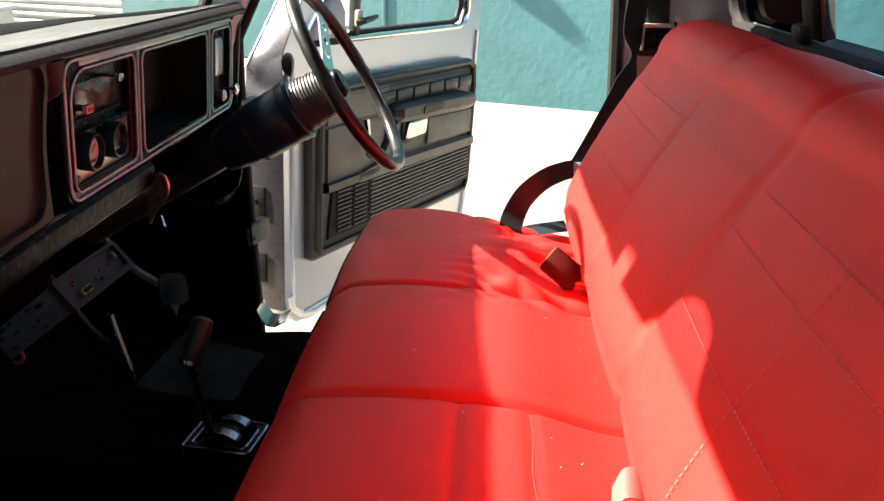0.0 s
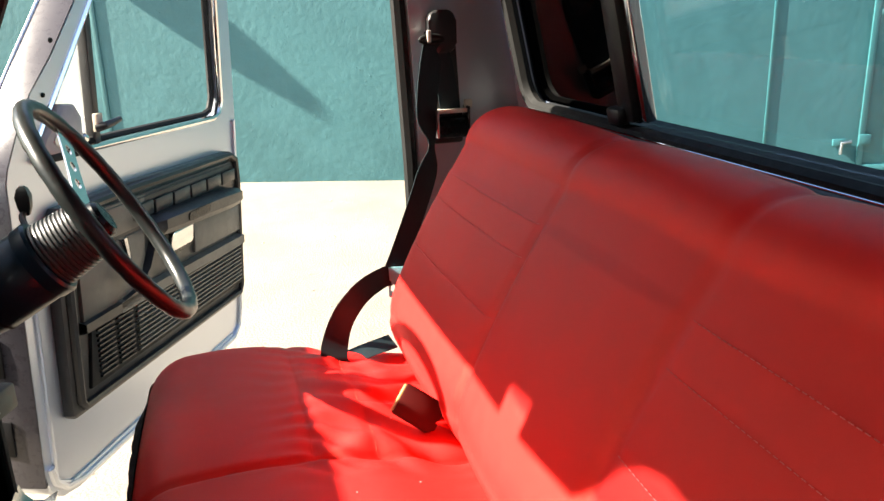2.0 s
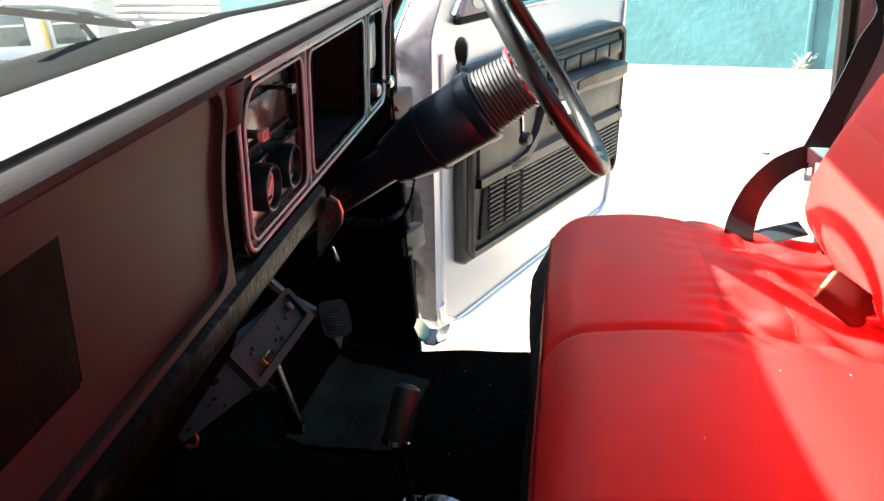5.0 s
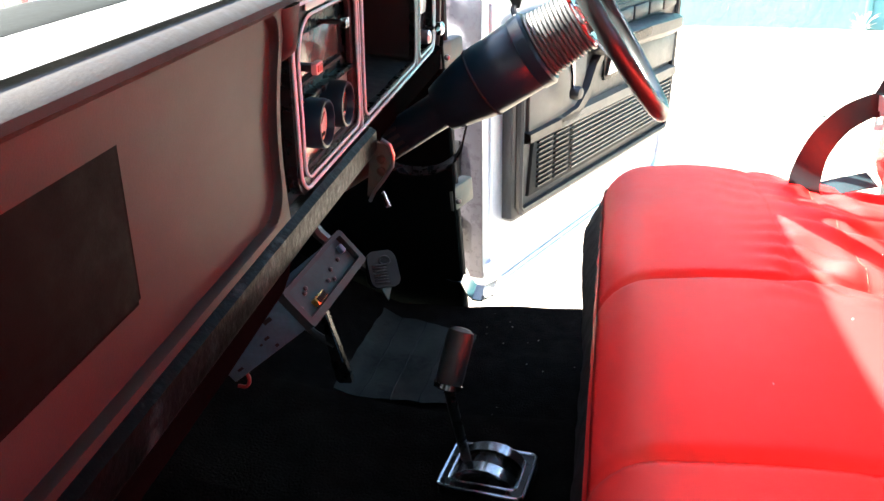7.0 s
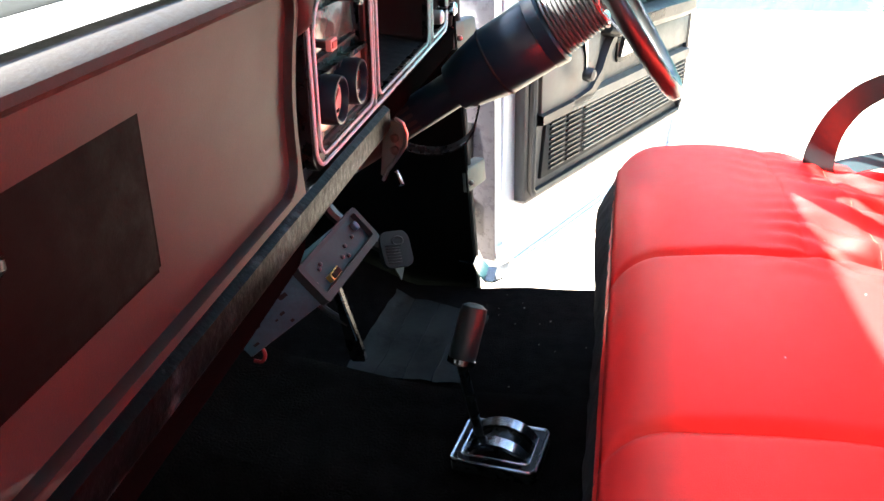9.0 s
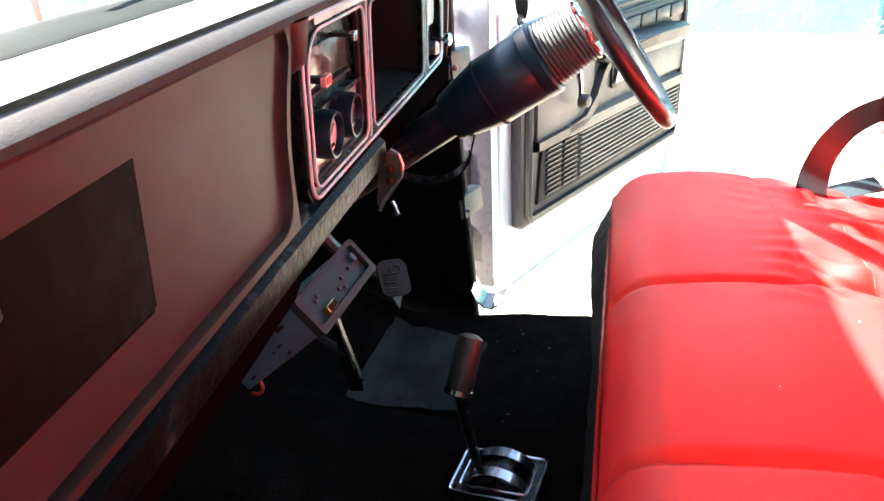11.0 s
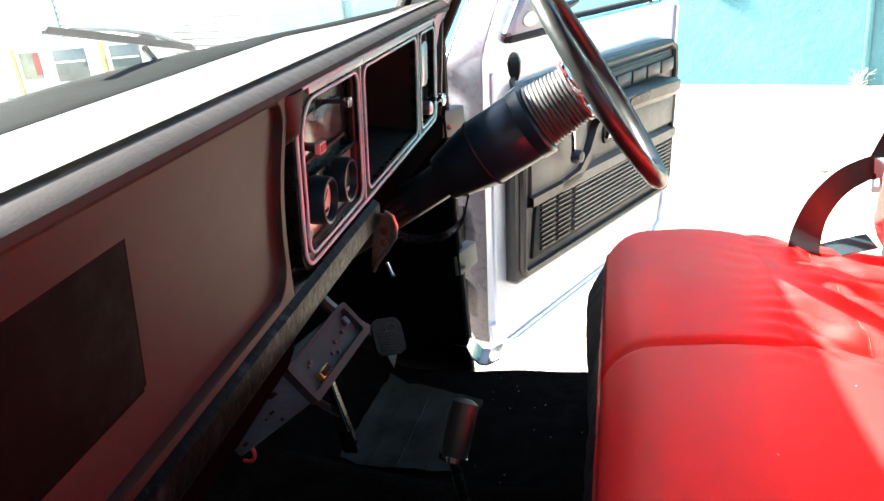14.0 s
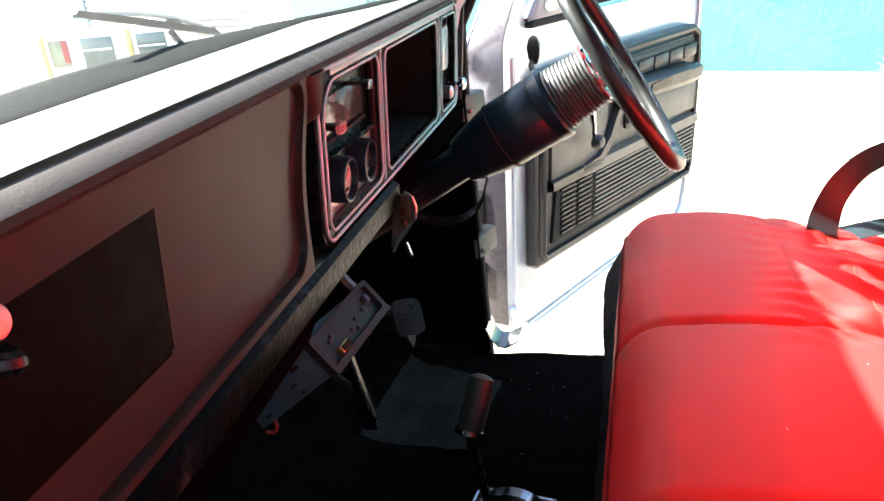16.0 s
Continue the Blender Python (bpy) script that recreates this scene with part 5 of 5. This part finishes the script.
RB, RC = Vector((-0.495, -0.100, 0.998)), Vector((-0.525, -0.105, 1.036))
rad = thing("car_radio", (-0.58, -0.01, 0.98), "faceless grey car radio hanging under the dashboard", "radio")
ry = (Vector((-0.515, 0.075, 1.036)) - RC).normalized()
rup = (RC - RB)
rup = (rup - ry * rup.dot(ry)).normalized()
rn = ry.cross(rup).normalized()
if rn.x < 0:
    rn = -rn
RM = Matrix(((ry.x, rup.x, rn.x, RB.x), (ry.y, rup.y, rn.y, RB.y), (ry.z, rup.z, rn.z, RB.z), (0, 0, 0, 1))) @ Matrix.Scale(0.89, 4)


def rpart(name, bm, m, parent, label=""):
    bm.transform(RM)
    return part(name, bm, m, parent, label)


rpart("case", box((0.091, 0.026, -0.082), (0.178, 0.050, 0.156), None, 0.002), ZINC, rad, "zinc plated steel case")
rpart("face_frame", slab([(0.091 + x, 0.026 + y) for x, y in rrect(0.188, 0.058, 0.006)], I4, -0.006, 0.006, holes=[[(0.091 + x, 0.028 + y) for x, y in rrect(0.168, 0.042, 0.004)]]), RADIO_FACE, rad, "grey face frame")
rpart("face_plate", box((0.091, 0.026, -0.006), (0.172, 0.046, 0.006)), RADIO_BOARD, rad, "teal-grey inner board")
rpart("connector", box((0.050, 0.014, 0.000), (0.026, 0.010, 0.010), None, 0.001), BRASS, rad, "brass contact block")
for i in range(6):
    rpart("pin", box((0.041 + i * 0.0036, 0.014, 0.006), (0.0016, 0.008, 0.003)), RUBBER, rad)
rnd = random.Random(21)
for i in range(7):
    rpart("stud", revolve([(0.003, 0), (0.003, 0.003), (0.001, 0.004)], Matrix.Translation((rnd.uniform(0.012, 0.172), rnd.uniform(0.012, 0.042), -0.003)), 8), PLASTIC_BLACK, rad)
for i in range(14):
    rpart("slot", box((0.0018, rnd.uniform(0.006, 0.046), -0.02 - rnd.random() * 0.125), (0.001, rnd.uniform(0.002, 0.006), rnd.uniform(0.004, 0.016))), RUBBER, rad)
rpart("latch", box((0.160, 0.034, 0.002), (0.010, 0.012, 0.008), None, 0.002), ZINC, rad)
rpart("wire", tube(spline([(0.01, 0.003, -0.14), (0.006, -0.008, -0.142), (0.002, -0.012, -0.15), (0.0, -0.004, -0.158)], 4), 0.0025, 6), RED_PLASTIC, rad, "red wire")

# ---- bench seat ----
SY0, SY1 = -0.715, 0.595
seat = thing("bench_seat", (0.15, -0.06, 0.56), "bench seat in red cloth covers with dark stitching", "seat")
SEAMS = (0.112, -0.222)


def end_round(y, r):
    """0 at the ends of the bench, 1 away from them, round in between."""
    d = min(y - SY0, SY1 - y)
    if d >= r:
        return 1.0
    k = 1 - max(0, d) / r
    return math.sqrt(max(0.0, 1 - k * k))


def seam_dip(y, width=0.012):
    return sum(math.exp(-((y - s) / width) ** 2) for s in SEAMS)


def cushion_fn(u, v):
    y = SY0 + (SY1 - SY0) * u
    prof = CUSH[min(len(CUSH) - 1, int(round(v * (len(CUSH) - 1))))]
    x, z = prof
    g = end_round(y, 0.10)
    top = smooth01((z - 0.80) / 0.12)
    z2 = 0.80 + (z - 0.80) * (0.55 + 0.45 * g) if z > 0.8 else z
    x2 = x + (0.05 * (1 - g) if x < 0 else -0.0)
    lane = 0.0
    for s0, s1 in ((SY0, SEAMS[1]), (SEAMS[1], SEAMS[0]), (SEAMS[0], SY1)):
        if s0 <= y <= s1:
            lane = math.sin(math.pi * (y - s0) / (s1 - s0)) ** 0.6
    z2 += top * (0.009 * lane - 0.007 * seam_dip(y, 0.007))
    z2 -= top * (0.012 * smooth01((x + 0.08) / 0.30) + 0.018 * smooth01((x - 0.10) / 0.14) + 0.026 * smooth01((y - 0.24) / 0.28) * (0.40 + 0.60 * smooth01((x + 0.10) / 0.22)))
    if top > 0.5:
        z2 += 0.0035 * noise.noise(Vector((x * 5, y * 5, 1.0)))
        wr = smooth01((x - 0.02) / 0.12) * smooth01((y - 0.04) / 0.08)
        z2 += wr * 0.0062 * math.sin(60 * (x * 0.25 + y * 0.9) + 5 * noise.noise(Vector((x * 11, y * 7, 0))))
        fw = smooth01((x + 0.06) / 0.10) * smooth01((y - 0.00) / 0.10) * max(0.0, 0.35 + noise.noise(Vector((x * 6, y * 6, 4))))
        z2 += fw * 0.0028 * math.sin(150 * (x * 0.12 + y) + 7 * noise.noise(Vector((x * 9, y * 5, 2))))
        if abs(y - SY0) < abs(SEAMS[1] - SY0) or y > SEAMS[0]:
            z2 -= 0.0028 * sum(math.exp(-((x - c) / 0.007) ** 2) for c in (0.042, 0.128))
    return Vector((x2, y, z2))


CUSH = []
for i in range(7):
    CUSH.append((-0.204 + 0.004 * i / 6, 0.62 + 0.25 * i / 6))
for i in range(1, 10):
    a = math.pi / 2 * i / 9
    CUSH.append((-0.20 + 0.075 * (1 - math.cos(a)), 0.87 + 0.088 * math.sin(a)))
for i in range(1, 61):
    k = i / 60
    CUSH.append((-0.125 + 0.385 * k, 0.958 + 0.010 * math.sin(math.pi * k) - 0.012 * k))
for i in range(1, 5):
    CUSH.append((0.26 + 0.02 * i / 4, 0.946 - 0.12 * i / 4))
part("cushion", grid(cushion_fn, 300, len(CUSH) - 1), RED, seat, "red cloth seat cushion", 60)
# black front skirt and base
def skirt_fn(u, v):
    """Loose cloth over the front: it swells out below the red cover and hangs to the floor."""
    y = SY0 + (SY1 - SY0) * u
    i = min(len(CUSH) - 1, 9)
    top = cushion_fn(u, i / (len(CUSH) - 1))
    z = 0.545 + (top.z - 0.545) * v
    swell = 0.034 * smooth01((1 - v) / 0.22) - 0.016 * smooth01((0.55 - v) / 0.5)
    swell *= 0.55 + 0.45 * smooth01((y - 0.1) / 0.4)
    fold = 0.004 * noise.noise(Vector((y * 26 + 2 * v, v * 4, 0))) + 0.003 * noise.noise(Vector((y * 60, v * 9, 3)))
    edge = 0.03 * smooth01((y - SY1 + 0.05) / 0.05)
    return Vector((top.x - 0.003 - swell + fold * smooth01((1 - v) / 0.12) + edge, y, z))


part("skirt", grid(skirt_fn, 220, 40, None, 0.004), SKIRT_CLOTH, seat, "wrinkled black cloth skirt")
part("base", box((0.06, -0.065, 0.70), (0.44, 1.26, 0.30), None, 0.02), CLOTH_BLACK, seat, "black seat base")
for y in (-0.5, 0.40):
    part("riser", box((0.05, y, 0.552), (0.36, 0.05, 0.06), None, 0.006), DARK_METAL, seat)

def on_cushion(x, y):
    k = (x + 0.125) / 0.385 * 60 + 15
    j = int(k)
    p, q = (cushion_fn((y - SY0) / (SY1 - SY0), i / (len(CUSH) - 1)) for i in (j, j + 1))
    return p.lerp(q, k - j)


for c in (0.042, 0.128):
    for ya, yb in ((-0.66, SEAMS[1] - 0.004), (SEAMS[0] + 0.006, 0.47)):
        part("seam", tube([on_cushion(c + 0.002 * math.sin(y * 40), y) - Vector((0, 0, 0.0002)) for y in [ya + (yb - ya) * i / 40 for i in range(41)]], 0.0006, 5), CROSS_THREAD, seat, "pale red cross seam")
for y in SEAMS:
    part("seam", tube([on_cushion(x, y) - Vector((0, 0, 0.0004)) for x in [-0.12 + 0.36 * i / 50 for i in range(51)]], 0.0013, 5), SEAM_RED, seat, "dark red lane seam")

# backrest
BACK = [(0.300, 0.865), (0.266, 0.90), (0.243, 0.935)]
for i in range(0, 41):
    k = i / 40
    z = 0.965 + 0.320 * k
    BACK.append((0.300 + 0.53 * (z - 1.118) - 0.012 * math.sin(math.pi * k) + 0.014 * math.exp(-((z - 0.965) / 0.03) ** 2), z))
for i in range(1, 15):
    a = math.pi * 0.92 * i / 14
    BACK.append((0.4545 - 0.0665 * math.cos(a) * 0.98, 1.285 + 0.045 * math.sin(a) + 0.018 * math.sin(a / 2)))
BACK += [(0.535, 1.22), (0.53, 1.05), (0.50, 0.90)]


def back_fn(u, v):
    y = SY0 + (SY1 - SY0) * u
    j = v * (len(BACK) - 1)
    i = min(len(BACK) - 2, int(j))
    f_ = j - i
    x = BACK[i][0] * (1 - f_) + BACK[i + 1][0] * f_
    z = BACK[i][1] * (1 - f_) + BACK[i + 1][1] * f_
    g = end_round(y, 0.10)
    x2 = 0.455 + (x - 0.455) * (0.52 + 0.48 * g)
    z2 = 1.02 + (z - 1.02) * (0.76 + 0.24 * g) if z > 1.02 else z
    front = 1.0 if v < 0.62 else 0.0
    dip = 0.006 * seam_dip(y, 0.008)
    lane = 0.0
    for s0, s1 in ((SY0, -0.232), (-0.232, 0.117), (0.117, SY1)):
        if s0 <= y <= s1:
            lane = math.sin(math.pi * (y - s0) / (s1 - s0)) ** 0.7
    if front:
        x2 += dip - 0.008 * lane + 0.003 * noise.noise(Vector((y * 4, z * 4, 7)))
        if not -0.232 < y < 0.117:
            x2 += 0.0012 * sum(math.exp(-((z - c) / 0.004) ** 2) for c in (1.274, 1.196, 1.116))
    elif v < 0.9:
        z2 -= dip - 0.006 * lane
    return Vector((x2, y, z2))


backrest = part("backrest", grid(back_fn, 150, 110), RED, seat, "red cloth seat backrest", 60)


def on_back(y, z):
    lo, hi = 0.0, 0.62
    for _ in range(30):
        mid = (lo + hi) / 2
        if back_fn((y - SY0) / (SY1 - SY0), mid).z < z:
            lo = mid
        else:
            hi = mid
    return back_fn((y - SY0) / (SY1 - SY0), lo)


bm = bmesh.new()
OUT = Vector((0.0022, 0, -0.0004))
for z in (1.274, 1.196, 1.116):
    for ya, yb in ((-0.66, -0.234), (0.119, 0.50)):
        y = ya
        while y < yb:
            p, q = on_back(y, z), on_back(y + 0.0045, z)
            tube([p - OUT, q - OUT], 0.0006, 4, bm=bm)
            y += 0.0075
for y in (-0.472,):
    z = 1.0
    while z < 1.30:
        tube([on_back(y, z) - OUT, on_back(y, z + 0.0045) - OUT], 0.0006, 4, bm=bm)
        z += 0.0075
tagged(part("stitching", bm, RED_THREAD, seat, "pale red stitching"), kind="stuff")

# ---- seat belt and buckle ----
PALE_ZINC = surface("pale_zinc_bracket", (0.62, 0.58, 0.50), 0.35, 0.2, var=0.1)
reel = thing("belt_reel", (0.42, 0.81, 1.25), "black belt reel in a bright steel bracket on the pillar", "belt reel")
part("bracket", slab(rrect(0.070, 0.020, 0.004), pose(0.440, 0.784, 1.310, 0, 0, 4), -0.004, 0.004, None, 0.001), PALE_ZINC, reel, "bright steel bracket")
part("bracket_side", box((0.404, 0.778, 1.285), (0.004, 0.040, 0.056), None, 0.001), STEEL, reel, "steel bracket side")
part("bracket_side", box((0.474, 0.788, 1.296), (0.004, 0.040, 0.045), None, 0.001), PLASTIC_BLACK, reel)
part("tab", box((0.478, 0.790, 1.322), (0.018, 0.010, 0.018), rot(0, 0, 8), 0.003), PALE_ZINC, reel, "bright steel tab")
for k in range(3):
    part("hole", revolve([(0.0028, 0), (0.0028, 0.0012), (0.001, 0.0014)], axis_to((0.4018, 0.772, 1.268 + 0.016 * k), (-1, 0, 0)), 10), RUBBER, reel)
part("spool", revolve([(0.022, -0.040), (0.027, -0.036), (0.027, 0.036), (0.022, 0.040)], axis_to((0.440, 0.786, 1.276), (1, 0, 0)) @ Matrix.Scale(0.86, 4), 20), GLOSS_BLACK, reel, "black spool")
part("cover", box((0.434, 0.812, 1.275), (0.07, 0.04, 0.07), None, 0.008), PLASTIC_BLACK, reel)
anc = thing("belt_guide", (0.43, 0.80, 1.46), "black belt guide loop on the pillar cover", "belt guide")
part("cover", slab(rrect(0.058, 0.085, 0.02), pose(0.424, 0.792, 1.47, 90, 0, 0), -0.012, 0.014, None, 0.006), PLASTIC_BLACK, anc)
part("loop", tube([Vector((0.398 + 0.024 * math.cos(a), 0.772, 1.456 + 0.007 * math.sin(a))) for a in [i * math.pi / 8 for i in range(16)]], 0.004, 8, True), RUBBER, anc, "black metal loop")
part("loop_end", box((0.392, 0.768, 1.462), (0.008, 0.008, 0.024), None, 0.002), PALE_ZINC, anc, "bright metal loop end")

TONGUE = surface("pale_metal_tongue", (0.36, 0.80, 0.90), 0.3, 0.1, var=0.05)
belt = thing("seat_belt", (0.27, 0.64, 0.94), "black seat belt webbing looped down onto the cushion", "seat belt")
c1 = spline([(0.405, 0.778, 1.450), (0.394, 0.775, 1.40), (0.385, 0.772, 1.34), (0.382, 0.765, 1.29), (0.386, 0.752, 1.246), (0.362, 0.722, 1.183), (0.324, 0.685, 1.114), (0.284, 0.645, 1.050), (0.267, 0.630, 1.026)], 5)
w1 = Vector((0.0235, 0.006, -0.003))
part("shoulder_webbing", ribbon(c1, [w1 * (1.0 - 0.72 * math.exp(-((c.z - 1.245) / 0.030) ** 2)) for c in c1]), BELT, belt)
c0 = spline([(0.412, 0.778, 1.448), (0.428, 0.785, 1.38), (0.440, 0.788, 1.30)], 5)
part("reel_webbing", ribbon(c0, [Vector((0.0225, 0.003, 0.0))] * len(c0)), BELT, belt)
lap = [((0.262, 0.626, 1.018), (0.000, 0.004, 0.019)), ((0.240, 0.612, 1.020), (-0.002, 0.003, 0.020)), ((0.190, 0.565, 1.012), (-0.008, 0.0, 0.021)), ((0.146, 0.512, 0.988), (-0.015, 0.0, 0.018)),
       ((0.123, 0.476, 0.952), (-0.0215, 0.003, 0.010)), ((0.121, 0.464, 0.930), (-0.0225, 0.004, 0.003)), ((0.140, 0.478, 0.922), (-0.014, 0.019, 0.002)), ((0.185, 0.505, 0.922), (-0.006, 0.022, 0.003)), ((0.240, 0.540, 0.918), (-0.004, 0.022, 0.004))]
c2 = spline([p for p, a in lap], 6)
wid = spline([a for p, a in lap], 6)
part("lap_webbing", ribbon(c2, wid), BELT, belt)
part("tongue", slab(rrect(0.062, 0.026, 0.008), look((0.264, 0.624, 1.022), (0.05, -0.5, 1.25)), -0.003, 0.003, None, 0.001), TONGUE, belt, "chrome latch tongue")
part("tongue_blade", slab(rrect(0.017, 0.036, 0.004), look((0.262, 0.620, 0.994), (0.05, -0.5, 1.2)), -0.0015, 0.0015, holes=[rrect(0.007, 0.014, 0.002)]), TONGUE, belt, "chrome latch blade")

bk = thing("belt_buckle", (0.20, 0.22, 0.96), "dark red-brown belt buckle lying on the cushion", "buckle")
BZ_ = Vector((-0.054, 0.020, 0.039)).normalized()
BX_ = Vector((0.028, 0.021, 0.030))
BX_ = (BX_ - BZ_ * BX_.dot(BZ_)).normalized()
BY2 = BZ_.cross(BX_)
BKM = Matrix(((BX_.x, BY2.x, BZ_.x, 0.199), (BX_.y, BY2.y, BZ_.y, 0.188), (BX_.z, BY2.z, BZ_.z, 0.964), (0, 0, 0, 1)))
part("body", loft([[BKM @ Vector((x * w, y * w2, h)) for x, y in rrect(0.048, 0.020, 0.005)] for w, w2, h in ((0.70, 0.8, -0.036), (1, 1, -0.028), (1, 1, 0.026), (0.94, 0.9, 0.030))]), BUCKLE, bk)
part("button", slab(rrect(0.042, 0.014, 0.003), BKM @ Matrix.Translation((0, 0, 0.030)), -0.002, 0.002), surface("pale_buckle_end", (0.5, 0.36, 0.14), 0.4), bk, "pale metal buckle end")
part("strap", tube([BKM @ Vector((0, 0, -0.030)), (0.243, 0.165, 0.940), (0.266, 0.155, 0.915)], 0.011, 8, squash=0.35), SEAM_RED, bk)
# second buckle strap end by the near crease
b2 = thing("belt_stub", (0.235, -0.40, 0.97), "pale folded belt end poking out of the seat crease", "belt")
part("webbing", ribbon(spline([(0.262, -0.395, 0.94), (0.235, -0.40, 0.975), (0.212, -0.405, 0.985), (0.20, -0.41, 0.965)], 5), [Vector((0.004, 0.024, 0))] * 16), surface("pale_webbing", (0.17, 0.065, 0.055), 0.7), b2)

# pale dust on the cushion
bm = bmesh.new()
rnd = random.Random(31)
for i in range(18):
    y, k = rnd.uniform(-0.45, 0.25), rnd.betavariate(3, 1.3)
    j = 16 + int(k * 58)
    p = cushion_fn((y - SY0) / (SY1 - SY0), j / (len(CUSH) - 1))
    r = rnd.uniform(0.0004, 0.0009)
    box(p + Vector((0, 0, 0.0006)), (r * rnd.uniform(1, 3), r, r * 0.7), rot(0, 0, rnd.uniform(0, 180)), 0, bm)
single("seat_dust", bm, surface("white_dust", (0.8, 0.7, 0.66), 0.9), "pale dust specks on the red cushion", "dust", "stuff")

# ---- street beyond the bonnet ----
WHITE_BOARD = surface("white_painted_board", (0.62, 0.62, 0.60), 0.5, var=0.08, scale=3)
kiosk = thing("kiosk_counter", (-7.5, 8.9, 0), "white street counter with dark glass panes and yellow posts", "counter")
part("body", box((-7.5, 8.95, 0.33), (2.7, 0.50, 0.66), None, 0.015), WHITE_BOARD, kiosk)
part("top", box((-7.5, 8.93, 0.685), (2.8, 0.60, 0.04), None, 0.012), WHITE_BOARD, kiosk)
part("base", box((-7.5, 8.97, 0.03), (2.74, 0.5, 0.06), None, 0.006), DARK_METAL, kiosk)
PANE_DARK = surface("dark_teal_glass", (0.045, 0.075, 0.078), 0.12, var=0.3, scale=3, bump=0.0)
for x0, x1 in ((-7.66, -7.16), (-6.78, -6.34)):
    pn = part("pane", box(((x0 + x1) / 2, 8.694, 0.39), (x1 - x0, 0.012, 0.42), None, 0.003), PANE_DARK, kiosk, "dark glass pane")
    part("pane_rail", box(((x0 + x1) / 2, 8.684, 0.44), (x1 - x0 - 0.04, 0.008, 0.025), None, 0.002), WHITE_BOARD, pn)
part("poster", box((-8.04, 8.694, 0.42), (0.30, 0.008, 0.36), None, 0.001), surface("dull_green_poster", (0.16, 0.18, 0.12), 0.6, var=0.3, scale=8), kiosk, "plain dull green panel")
part("poster_edge", box((-7.93, 8.689, 0.44), (0.10, 0.006, 0.30), None, 0.001), RED_PLASTIC, kiosk, "red panel edge")
for x in (-8.27, -6.88):
    part("post", tube([(x, 8.655, 0.0), (x, 8.655, 0.66)], 0.035, 12), YELLOW, kiosk, "yellow painted post")
